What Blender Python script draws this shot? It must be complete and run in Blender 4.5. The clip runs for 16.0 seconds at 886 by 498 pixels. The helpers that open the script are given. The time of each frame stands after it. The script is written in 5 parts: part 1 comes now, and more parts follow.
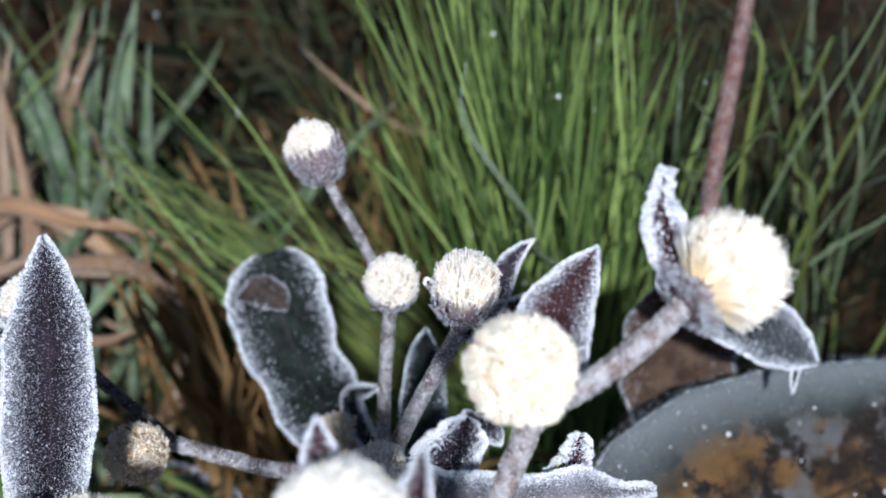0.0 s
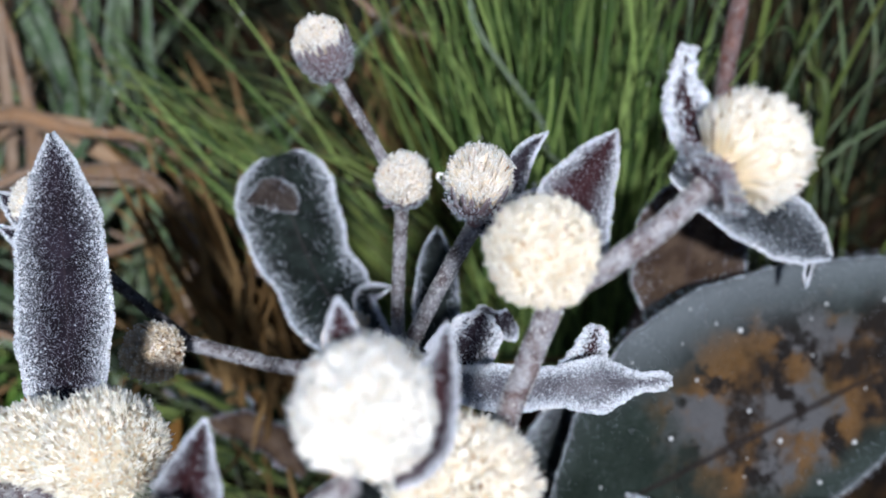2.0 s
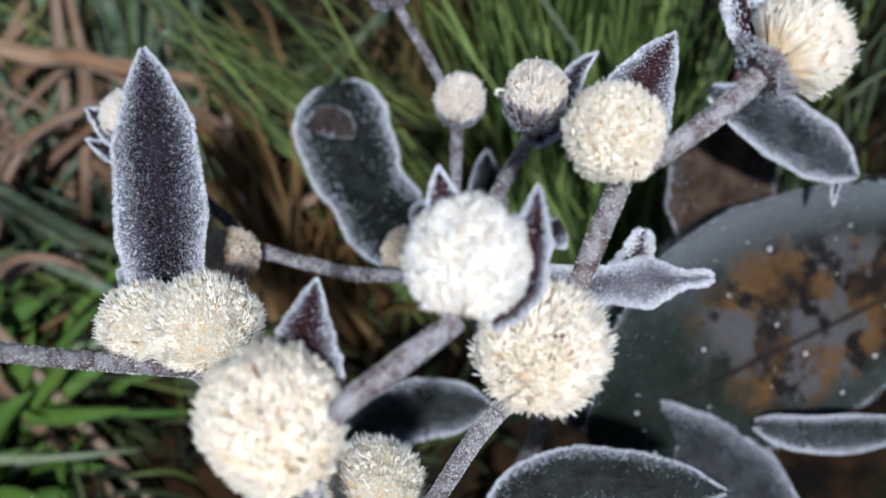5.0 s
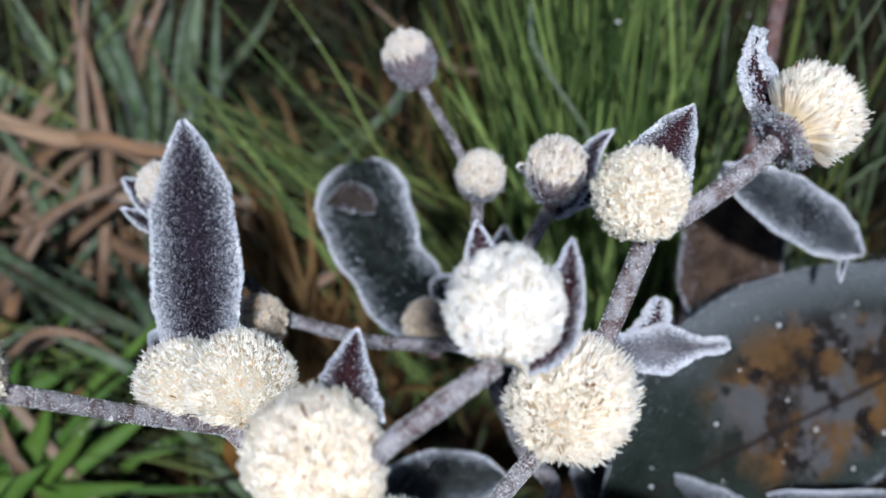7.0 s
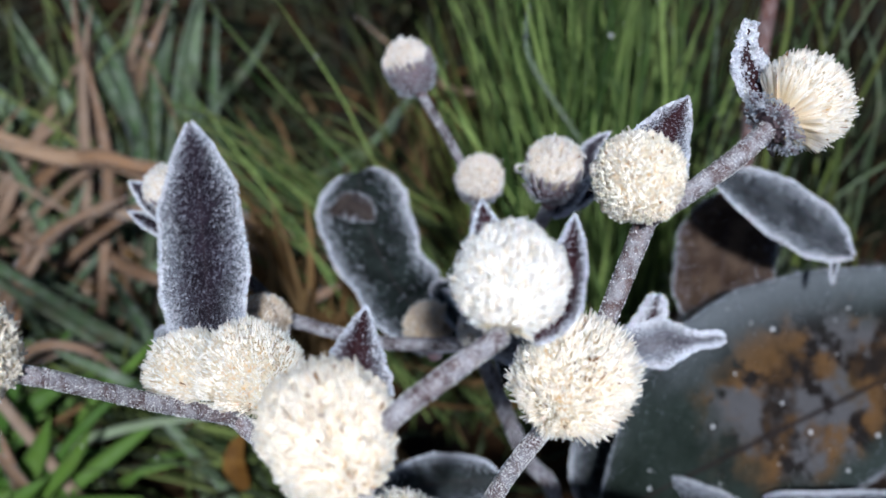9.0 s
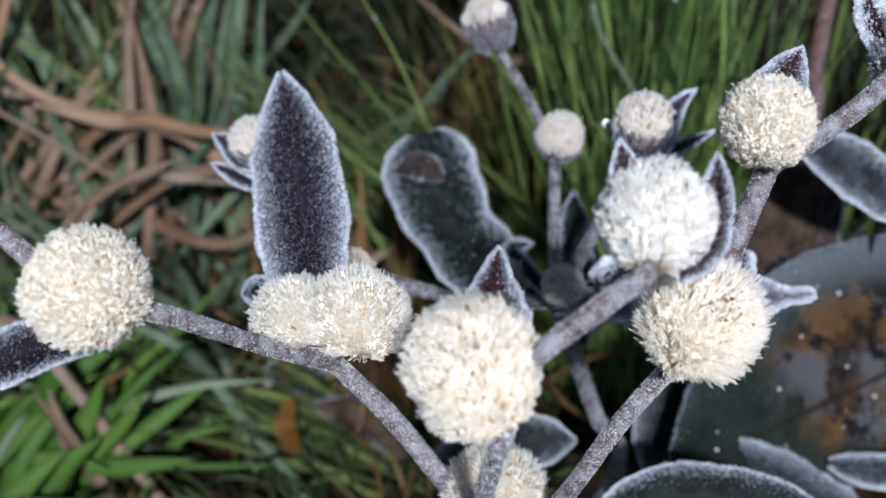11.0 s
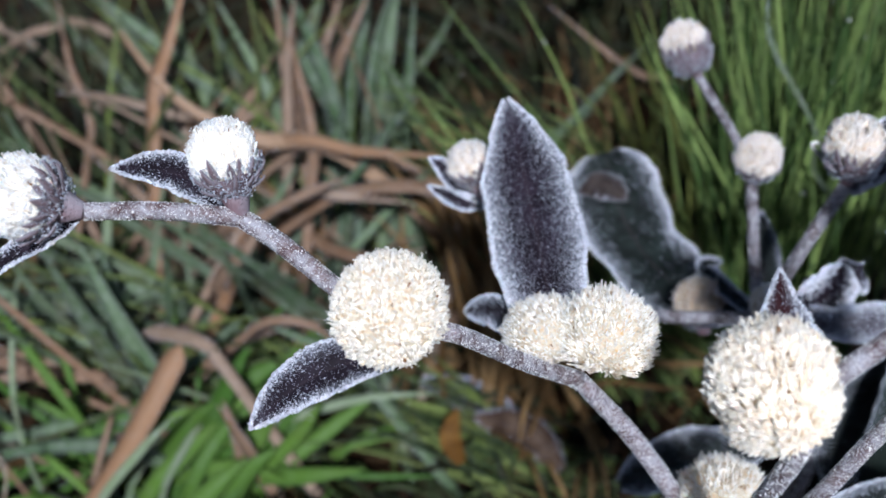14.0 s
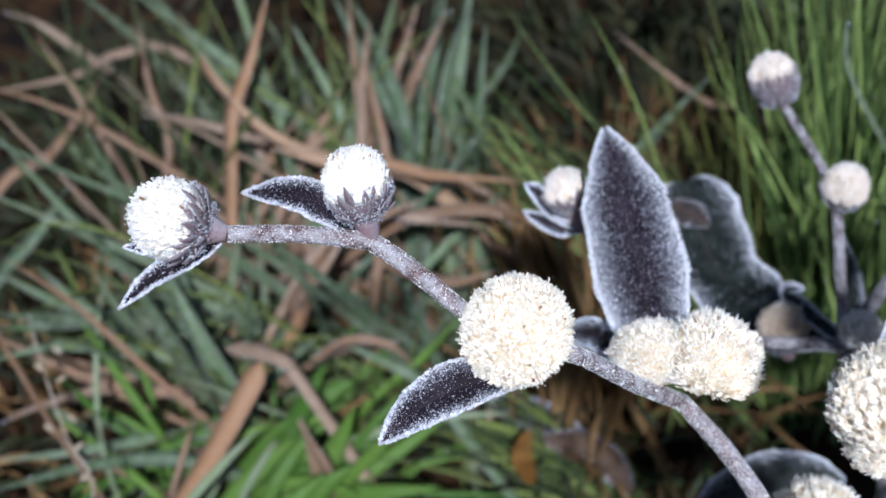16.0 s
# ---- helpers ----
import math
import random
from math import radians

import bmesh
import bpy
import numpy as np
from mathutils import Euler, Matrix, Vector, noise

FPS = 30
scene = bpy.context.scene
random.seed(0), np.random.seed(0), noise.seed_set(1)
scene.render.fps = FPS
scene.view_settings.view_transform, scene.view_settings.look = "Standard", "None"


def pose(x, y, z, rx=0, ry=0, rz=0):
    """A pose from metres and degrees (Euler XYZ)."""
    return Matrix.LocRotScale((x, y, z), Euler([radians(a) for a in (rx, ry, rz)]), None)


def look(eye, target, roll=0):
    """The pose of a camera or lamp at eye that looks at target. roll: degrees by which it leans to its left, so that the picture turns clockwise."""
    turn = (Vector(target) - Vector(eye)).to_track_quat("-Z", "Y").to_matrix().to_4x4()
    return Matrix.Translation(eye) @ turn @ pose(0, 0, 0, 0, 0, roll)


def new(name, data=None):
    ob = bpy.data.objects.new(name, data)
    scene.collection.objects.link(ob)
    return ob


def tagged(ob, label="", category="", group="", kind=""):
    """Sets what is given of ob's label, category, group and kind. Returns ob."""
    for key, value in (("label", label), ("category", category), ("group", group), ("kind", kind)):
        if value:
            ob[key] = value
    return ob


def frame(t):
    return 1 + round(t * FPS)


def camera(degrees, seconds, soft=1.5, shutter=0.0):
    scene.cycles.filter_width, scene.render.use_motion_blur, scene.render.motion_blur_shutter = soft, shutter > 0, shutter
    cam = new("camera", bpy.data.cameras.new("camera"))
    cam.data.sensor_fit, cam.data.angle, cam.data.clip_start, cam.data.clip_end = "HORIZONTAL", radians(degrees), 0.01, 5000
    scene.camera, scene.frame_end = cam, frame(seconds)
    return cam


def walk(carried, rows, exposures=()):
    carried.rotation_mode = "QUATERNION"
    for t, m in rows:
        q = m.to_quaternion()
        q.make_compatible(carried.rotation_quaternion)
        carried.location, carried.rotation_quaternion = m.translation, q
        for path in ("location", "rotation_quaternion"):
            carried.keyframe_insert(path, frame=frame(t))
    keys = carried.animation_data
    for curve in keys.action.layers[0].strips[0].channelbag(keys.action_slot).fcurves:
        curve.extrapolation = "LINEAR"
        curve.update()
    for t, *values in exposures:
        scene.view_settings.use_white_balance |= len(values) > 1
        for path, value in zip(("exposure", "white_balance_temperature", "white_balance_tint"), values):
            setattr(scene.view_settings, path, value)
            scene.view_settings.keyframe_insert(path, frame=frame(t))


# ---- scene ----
cam = camera(45.19, 16.0, soft=1.6)
cam.data.dof.use_dof = True
cam.data.dof.focus_distance = 0.222
cam.data.dof.aperture_fstop = 13.0
PATH = [
    (0, (0.02405, 0.04016, 0.42581), (0.02414, 0.16974, 0.27346), 0.15),
    (0.5, (0.02216, 0.03944, 0.42375), (0.02170, 0.16725, 0.26992), -0.10),
    (1, (0.02216, 0.04005, 0.42066), (0.02183, 0.16326, 0.26313), -0.41),
    (1.5, (0.02218, 0.03811, 0.42054), (0.02177, 0.15849, 0.26083), -0.69),
    (2, (0.02119, 0.03688, 0.42052), (0.02094, 0.15463, 0.25885), -0.70),
    (2.5, (0.02161, 0.03537, 0.41941), (0.02135, 0.15011, 0.25559), -0.94),
    (3, (0.01914, 0.03467, 0.41754), (0.01862, 0.14676, 0.25191), -1.01),
    (3.5, (0.01408, 0.02960, 0.41952), (0.01351, 0.14051, 0.25309), -1.13),
    (4, (0.01181, 0.02136, 0.42543), (0.01070, 0.13271, 0.25930), -1.38),
    (6.3, (0.00314, 0.00779, 0.42989), (0.00250, 0.13055, 0.27200), -0.25),
    (6.5, (0.00353, 0.00674, 0.43159), (0.00307, 0.13157, 0.27533), -0.31),
    (7, (-0.00000, 0.00000, 0.43000), (-0.00000, 0.12856, 0.27679), -0.00),
    (7.5, (-0.00166, -0.00214, 0.43464), (-0.00063, 0.13161, 0.28595), 0.46),
    (8, (0.00004, -0.00425, 0.43590), (0.00163, 0.13157, 0.28910), 0.41),
    (8.5, (-0.00069, -0.00880, 0.43082), (0.00101, 0.12663, 0.28367), 0.17),
    (9, (-0.00293, -0.01209, 0.42744), (-0.00109, 0.12208, 0.27913), 0.32),
    (9.2, (-0.00386, -0.01326, 0.42449), (-0.00182, 0.11950, 0.27492), 0.28),
    (11.3, (-0.03688, -0.02032, 0.42134), (-0.03274, 0.11149, 0.27097), 1.74),
    (11.5, (-0.04179, -0.02179, 0.42204), (-0.03831, 0.10967, 0.27135), 1.46),
    (12, (-0.04645, -0.02188, 0.42450), (-0.04429, 0.10978, 0.27396), 1.17),
    (12.5, (-0.05181, -0.02139, 0.42587), (-0.05212, 0.11085, 0.27582), 0.15),
    (13, (-0.06133, -0.02434, 0.42690), (-0.06339, 0.10816, 0.27711), -0.49),
    (13.5, (-0.07004, -0.02492, 0.42478), (-0.07401, 0.10780, 0.27521), -1.09),
    (14, (-0.07274, -0.02374, 0.43110), (-0.07960, 0.10980, 0.28237), -1.93),
    (14.5, (-0.07539, -0.02334, 0.43517), (-0.08506, 0.11104, 0.28736), -2.69),
    (15, (-0.08297, -0.02475, 0.43750), (-0.09415, 0.11052, 0.29061), -2.75),
    (15.5, (-0.08718, -0.02632, 0.43997), (-0.09922, 0.10938, 0.29355), -2.87),
    (16, (-0.09221, -0.03035, 0.43920), (-0.10434, 0.10584, 0.29323), -2.79),
]
walk(cam, [(t, look(eye, target, roll)) for t, eye, target, roll in PATH], exposures=[(0.0, -0.07, 5800, 10.0), (1.5, -0.30, 5800, 10.0), (3.0, -0.60, 5800, 10.0), (4.0, -0.64, 5800, 10.0), (7.0, -0.58, 5750, 10.5), (8.0, -0.38, 5750, 10.5), (9.0, -0.56, 5700, 11.0), (11.5, -0.66, 5600, 12.5), (12.0, -0.56, 5600, 13.0), (13.5, -0.45, 5580, 13.5), (16.0, -0.24, 5580, 14.0)])

# ---- light: a clear morning sun and the open sky ----
world = bpy.data.worlds.new("world")
scene.world = world
world.use_nodes = True
sky = world.node_tree.nodes.new("ShaderNodeTexSky")
sky.sky_type, sky.sun_disc = "NISHITA", False
SUN_FROM = Vector((0.06, -0.58, 0.80)).normalized()
sky.sun_elevation = math.asin(SUN_FROM.z)
sky.sun_rotation = math.atan2(SUN_FROM.x, SUN_FROM.y)
world.node_tree.links.new(sky.outputs["Color"], world.node_tree.nodes["Background"].inputs["Color"])
world.node_tree.nodes["Background"].inputs["Strength"].default_value = 0.037
sun = new("sun", bpy.data.lights.new("sun", "SUN"))
sun.data.energy, sun.data.angle, sun.data.color = 5.0, radians(4.0), (1.0, 0.97, 0.92)
sun.matrix_world = look(SUN_FROM * 3, (0, 0, 0))


# ---- materials ----
class Mat:
    """A small node builder round one Principled shader."""

    def __init__(self, name, rough=0.5, spec=0.5):
        self.m = bpy.data.materials.new(name)
        self.m.use_nodes = True
        self.t = self.m.node_tree
        self.p = self.t.nodes["Principled BSDF"]
        self.p.inputs["Roughness"].default_value = rough
        self.p.inputs["Specular IOR Level"].default_value = spec

    def node(self, kind, **inputs):
        n = self.t.nodes.new(kind)
        for key, value in inputs.items():
            self.put(n, key.replace("_", " "), value)
        return n

    def put(self, n, key, value):
        socket = n.inputs[int(key) if key.isdigit() else key]
        if isinstance(value, bpy.types.NodeSocket):
            self.t.links.new(value, socket)
        else:
            socket.default_value = value

    def noise(self, scale, detail=4.0, rough=0.6, coords=None):
        n = self.node("ShaderNodeTexNoise", Scale=scale, Detail=detail, Roughness=rough)
        self.t.links.new(coords or self.node("ShaderNodeTexCoord").outputs["Object"], n.inputs["Vector"])
        return n.outputs["Fac"]

    def cells(self, scale):
        n = self.node("ShaderNodeTexVoronoi", Scale=scale)
        self.t.links.new(self.node("ShaderNodeTexCoord").outputs["Object"], n.inputs["Vector"])
        return n.outputs["Distance"]

    def span(self, value, a, b, c=0.0, d=1.0):
        n = self.t.nodes.new("ShaderNodeMapRange")
        n.interpolation_type = "SMOOTHSTEP"
        for key, v in zip(("Value", "From Min", "From Max", "To Min", "To Max"), (value, a, b, c, d)):
            self.put(n, key, v)
        return n.outputs["Result"]

    def math(self, how, a, b=0.0):
        n = self.t.nodes.new("ShaderNodeMath")
        n.operation, n.use_clamp = how, False
        self.put(n, "0", a), self.put(n, "1", b)
        return n.outputs[0]

    def mix(self, fac, a, b):
        n = self.t.nodes.new("ShaderNodeMix")
        n.data_type = "RGBA"
        for i, v in ((0, fac), (6, a), (7, b)):
            if isinstance(v, bpy.types.NodeSocket):
                self.t.links.new(v, n.inputs[i])
            else:
                n.inputs[i].default_value = (*v, 1) if i else v
        return n.outputs[2]

    def uv(self):
        n = self.node("ShaderNodeSeparateXYZ")
        self.t.links.new(self.node("ShaderNodeUVMap").outputs["UV"], n.inputs[0])
        return n.outputs[0], n.outputs[1]

    def island(self):
        return self.node("ShaderNodeNewGeometry").outputs["Random Per Island"]

    def color(self, value):
        self.put(self.p, "Base Color", value if isinstance(value, bpy.types.NodeSocket) else (*value, 1))
        return self

    def thin(self, share, value):
        """Lets part of the light through, as thin blades and bristles do."""
        glow = self.t.nodes.new("ShaderNodeBsdfTranslucent")
        self.put(glow, "Color", value if isinstance(value, bpy.types.NodeSocket) else (*value, 1))
        both = self.t.nodes.new("ShaderNodeMixShader")
        both.inputs[0].default_value = share
        self.t.links.new(self.p.outputs[0], both.inputs[1])
        self.t.links.new(glow.outputs[0], both.inputs[2])
        self.t.links.new(both.outputs[0], self.t.nodes["Material Output"].inputs["Surface"])
        return self

    def soft(self, depth):
        """Light spreads inside, as in packed frost."""
        self.p.subsurface_method = "BURLEY"
        self.p.inputs["Subsurface Weight"].default_value = 1.0
        self.p.inputs["Subsurface Radius"].default_value = (1.0, 0.85, 0.7)
        self.p.inputs["Subsurface Scale"].default_value = depth
        return self

    def bump(self, height, strength, distance):
        n = self.node("ShaderNodeBump", Strength=strength, Distance=distance, Height=height)
        self.put(self.p, "Normal", n.outputs["Normal"])
        return self


def frost_material(name, low, high):
    m = Mat(name, 0.42, 0.4)
    tone = m.mix(m.math("POWER", m.island(), 0.6), low, high)
    return m.color(tone).soft(0.0008).m


def floret_material(name, low, high):
    m = Mat(name, 0.6, 0.2)
    _, v = m.uv()
    tone = m.mix(m.span(v, 0.45, 0.97), low, high)
    tone = m.mix(m.math("MULTIPLY", m.span(m.island(), 0.5, 0.97), 0.35), tone, (0.72, 0.54, 0.28))
    tone = m.mix(m.span(m.island(), 0.988, 0.992), tone, (0.30, 0.17, 0.08))
    return m.color(tone).soft(0.0020).m


def leaf_material(name, dark, mid, edge=0.62, dust=0.5):
    """A leaf under hoar frost: the margins are rimed white, the blade is dusted with grains."""
    m = Mat(name, 0.65, 0.15)
    u, v = m.uv()
    across = m.math("ABSOLUTE", m.math("SUBTRACT", u, 0.5))
    rag = m.noise(900.0, 3.0)
    base = m.mix(m.span(m.noise(140.0, 5.0), 0.35, 0.7), dark, mid)
    vein = m.span(across, 0.0, 0.022, 1.0, 0.0)
    base = m.mix(m.math("MULTIPLY", vein, 0.35), base, (0.07, 0.05, 0.055))
    rim = m.span(m.math("ADD", m.math("MULTIPLY", across, 2.0), m.math("MULTIPLY", rag, 0.7)), edge + 0.0, edge + 0.95, 0.0, 0.55)
    grains = m.span(m.cells(1500.0), 0.10, 0.34, 1.0, 0.0)
    patches = m.span(m.noise(260.0, 5.0, 0.7), 0.46, 0.74)
    outward = m.span(across, 0.06, 0.44, 0.10, 1.0)
    film = m.math("MULTIPLY", m.math("ADD", m.math("MULTIPLY", grains, m.math("ADD", m.math("MULTIPLY", patches, 0.7), 0.15)), m.math("MULTIPLY", patches, 0.22)), outward)
    cover = m.math("MAXIMUM", rim, m.math("MULTIPLY", film, dust))
    m.color(m.mix(cover, base, (0.50, 0.53, 0.60)))
    m.put(m.p, "Roughness", m.math("ADD", m.math("MULTIPLY", cover, -0.15), 0.62))
    m.bump(m.math("ADD", m.math("MULTIPLY", grains, 0.6), m.noise(600.0, 4.0)), 0.6, 0.0005)
    return m.m


def mottled_material():
    """The big basal leaf: a smooth blue-grey bloom of frost, decayed to ochre, brown and grey lumps inside."""
    m = Mat("mottled_leaf", 0.68, 0.18)
    u, v = m.uv()
    across = m.math("ABSOLUTE", m.math("SUBTRACT", u, 0.5))
    base = m.mix(m.span(m.noise(24.0, 4.0), 0.35, 0.68), (0.004, 0.010, 0.006), (0.024, 0.036, 0.030))
    rag = m.math("MULTIPLY", m.math("SUBTRACT", m.noise(42.0, 5.0), 0.5), 0.34)
    inner = m.math("MULTIPLY", m.span(m.math("ADD", across, rag), 0.20, 0.40, 1.0, 0.0), m.span(m.math("ADD", v, rag), 0.22, 0.36))
    spots = m.mix(m.span(m.noise(36.0, 5.0, 0.6), 0.40, 0.60), (0.012, 0.008, 0.006), (0.140, 0.074, 0.026))
    spots = m.mix(m.span(m.noise(26.0, 4.0, 0.6), 0.55, 0.70), spots, (0.060, 0.056, 0.014))
    spots = m.mix(m.span(m.noise(52.0, 5.0, 0.6), 0.47, 0.59), spots, (0.100, 0.098, 0.104))
    spots = m.mix(m.span(m.noise(80.0, 4.0, 0.6), 0.52, 0.61), spots, (0.010, 0.007, 0.006))
    base = m.mix(inner, base, spots)
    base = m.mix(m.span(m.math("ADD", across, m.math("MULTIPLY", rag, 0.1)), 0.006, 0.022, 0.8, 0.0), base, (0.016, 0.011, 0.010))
    bloom = m.math("MULTIPLY", m.span(m.math("ADD", across, m.math("MULTIPLY", rag, 0.3)), 0.24, 0.50, 0.0, 0.46), m.span(u, 0.40, 0.60, 1.0, 0.12))
    bloom = m.math("MULTIPLY", bloom, m.span(m.math("ADD", v, rag), 0.10, 0.32, 0.12, 1.0))
    rim = m.math("MAXIMUM", bloom, m.span(m.math("ADD", across, m.math("MULTIPLY", m.noise(500.0), 0.04)), 0.475, 0.53, 0.0, 0.6))
    fine = m.math("MULTIPLY", m.span(m.noise(900.0, 4.0, 0.7), 0.5, 0.72), m.span(m.noise(30.0), 0.40, 0.65, 0.02, 0.14))
    m.color(m.mix(m.math("MAXIMUM", rim, fine), base, (0.30, 0.33, 0.37)))
    m.bump(m.math("ADD", m.noise(70.0, 5.0), m.math("MULTIPLY", m.noise(600.0, 4.0), 0.3)), 0.9, 0.0025)
    return m.m


def bead_material():
    m = Mat("ice_bead", 0.04, 0.6)
    # Mostly opaque white, so the glints of the droplets are put into the colour.
    m.color((0.95, 0.97, 1.0))
    m.p.inputs["Transmission Weight"].default_value = 0.25
    m.p.inputs["IOR"].default_value = 1.31
    return m.m


def stem_material(name, dark, mid, frost):
    m = Mat(name, 0.6, 0.3)
    base = m.mix(m.span(m.noise(260.0, 4.0), 0.35, 0.65), dark, mid)
    grains = m.span(m.cells(1700.0), 0.12, 0.36, 1.0, 0.0)
    patches = m.span(m.noise(300.0, 4.0, 0.7), 0.34, 0.66)
    cover = m.math("MULTIPLY", m.math("ADD", m.math("MULTIPLY", grains, 0.6), m.math("ADD", m.math("MULTIPLY", patches, 0.55), 0.03)), frost)
    m.color(m.mix(cover, base, (0.66, 0.67, 0.73)))
    m.bump(m.math("ADD", grains, m.noise(900.0, 3.0)), 0.7, 0.0004)
    return m.m


def grass_material(name, low, high, frosted, withered=0.4, vein=0.0, tint=(0.44, 0.48, 0.43)):
    m = Mat(name, 0.55, 0.35)
    u, v = m.uv()
    pick = m.math("FRACT", m.math("ADD", m.island(), m.node("ShaderNodeObjectInfo").outputs["Random"]))
    one = m.mix(m.math("POWER", pick, 2.2), low, high)
    one = m.mix(m.math("MULTIPLY", m.span(m.noise(60.0, 4.0), 0.45, 0.7), withered), one, (0.17, 0.10, 0.04))
    across = m.math("ABSOLUTE", m.math("SUBTRACT", u, 0.5))
    lines = m.node("ShaderNodeTexWave", Scale=6.0, Distortion=0.4)
    m.t.links.new(m.node("ShaderNodeUVMap").outputs["UV"], lines.inputs["Vector"])
    one = m.mix(m.math("MULTIPLY", lines.outputs["Fac"], 0.22), one, (0.02, 0.025, 0.012))
    patches = m.span(m.noise(170.0, 5.0, 0.7), 0.38, 0.72)
    rim = m.span(m.math("ADD", across, m.math("MULTIPLY", m.noise(700.0), 0.3)), 0.42, 0.62)
    cover = m.math("MULTIPLY", m.math("MAXIMUM", patches, rim), frosted)
    one = m.mix(m.math("MULTIPLY", m.span(across, 0.0, 0.10, 1.0, 0.0), vein), one, (0.30, 0.42, 0.22)) if vein else one
    tone = m.mix(cover, one, tint)
    m.color(tone)
    m.bump(m.noise(500.0, 4.0), 0.4, 0.0004)
    return m.thin(0.30, tone).m


def soil_material():
    m = Mat("soil", 0.9, 0.2)
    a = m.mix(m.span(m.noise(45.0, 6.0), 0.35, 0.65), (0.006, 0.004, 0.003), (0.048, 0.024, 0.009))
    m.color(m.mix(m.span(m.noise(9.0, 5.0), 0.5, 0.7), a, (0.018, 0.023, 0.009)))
    m.bump(m.noise(160.0, 6.0), 1.0, 0.004)
    return m.m


FROST = frost_material("frost_crystal", (0.80, 0.79, 0.77), (0.88, 0.87, 0.86))
FROST_CREAM = frost_material("frosted_floret_tip", (0.80, 0.72, 0.56), (0.86, 0.83, 0.77))
FLORET = floret_material("frosted_floret", (0.82, 0.58, 0.26), (0.88, 0.84, 0.76))
FLORET_WHITE = floret_material("white_rimed_floret", (0.86, 0.78, 0.60), (0.90, 0.89, 0.86))
FLORET_SILK = floret_material("silky_floret", (0.85, 0.76, 0.58), (0.89, 0.87, 0.82))
WITHERED_FLORET = floret_material("withered_floret", (0.22, 0.11, 0.04), (0.46, 0.29, 0.12))
FLORET_BUD = floret_material("grey_rimed_floret", (0.58, 0.46, 0.32), (0.78, 0.74, 0.69))
FLORET_DULL = floret_material("dull_floret", (0.42, 0.28, 0.15), (0.62, 0.54, 0.44))
def core_material(name, low, high, frost):
    """The packed florets under the tips: cream, ochre in the gaps, white where frost sits."""
    m = Mat(name, 0.6, 0.3)
    gaps = m.span(m.cells(1250.0), 0.25, 0.75)
    base = m.mix(m.math("MULTIPLY", gaps, m.span(m.noise(420.0, 4.0), 0.35, 0.7)), high, low)
    m.color(m.mix(m.span(m.noise(1100.0, 4.0, 0.7), 0.42, 0.62, 0.0, frost), base, (0.93, 0.93, 0.93)))
    m.bump(m.math("SUBTRACT", m.noise(1300.0, 3.0), gaps), 0.6, 0.0005)
    m.soft(0.0012)
    return m.m


CORE = core_material("floret_core", (0.76, 0.50, 0.22), (0.82, 0.73, 0.55), 0.30)
CORE_WHITE = core_material("white_rimed_core", (0.80, 0.68, 0.46), (0.86, 0.83, 0.76), 0.6)
CORE_BUD = core_material("grey_rimed_core", (0.46, 0.35, 0.24), (0.64, 0.58, 0.50), 0.4)
CORE_DULL = core_material("dull_floret_core", (0.36, 0.25, 0.14), (0.60, 0.52, 0.42), 0.35)
PURPLE = leaf_material("purple_leaf", (0.012, 0.008, 0.013), (0.034, 0.025, 0.038), 0.76, 0.30)
MAROON = leaf_material("maroon_bract_leaf", (0.024, 0.007, 0.009), (0.055, 0.020, 0.024), 0.62, 0.28)
GREYGREEN = leaf_material("grey_green_leaf", (0.007, 0.009, 0.009), (0.026, 0.034, 0.032), 0.86, 0.08)
BANDED = leaf_material("dark_grey_green_leaf", (0.007, 0.010, 0.009), (0.024, 0.034, 0.031), 0.92, 0.08)
LUSH = grass_material("lush_green_grass", (0.060, 0.140, 0.020), (0.55, 0.74, 0.22), 0.12, 0.1)
# Near-black low end: shade among the blades is put into the colour.
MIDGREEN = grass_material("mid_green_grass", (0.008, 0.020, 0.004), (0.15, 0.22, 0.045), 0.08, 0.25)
MOTTLED = mottled_material()
ICE = bead_material()
RIME = frost_material("rime_grain", (0.32, 0.34, 0.39), (0.64, 0.67, 0.73))
RIMELEAF = leaf_material("rimed_leaf", (0.11, 0.105, 0.125), (0.25, 0.245, 0.275), 0.55, 1.0)
GREYBLOOM = leaf_material("grey_bloomed_leaf", (0.022, 0.026, 0.030), (0.060, 0.068, 0.076), 0.80, 0.15)
WITHERED = leaf_material("withered_grey_brown_leaf", (0.035, 0.026, 0.023), (0.085, 0.068, 0.060), 1.4, 0.25)
BROWNLEAF = leaf_material("withered_leaf", (0.040, 0.023, 0.015), (0.105, 0.070, 0.048), 1.25, 0.12)
BRACT = leaf_material("bract", (0.24, 0.155, 0.170), (0.40, 0.32, 0.345), 0.55, 0.6)
STEM = stem_material("purple_stem", (0.095, 0.048, 0.047), (0.200, 0.125, 0.115), 1.1)
# Shaded copy of the purple stem: the back plant's shade is in the colour.
STEM_SHADED = stem_material("shaded_stem", (0.045, 0.028, 0.030), (0.105, 0.072, 0.074), 0.85)
STEM_DARK = stem_material("dark_stem", (0.014, 0.008, 0.008), (0.040, 0.022, 0.020), 0.35)
STEM_RED = stem_material("red_stem", (0.10, 0.032, 0.022), (0.19, 0.075, 0.050), 0.35)
YELLOWGREEN = grass_material("yellow_green_grass", (0.085, 0.110, 0.018), (0.30, 0.34, 0.07), 0.08, 0.2)
GREEN = grass_material("fine_green_grass", (0.024, 0.055, 0.008), (0.34, 0.44, 0.10), 0.10)
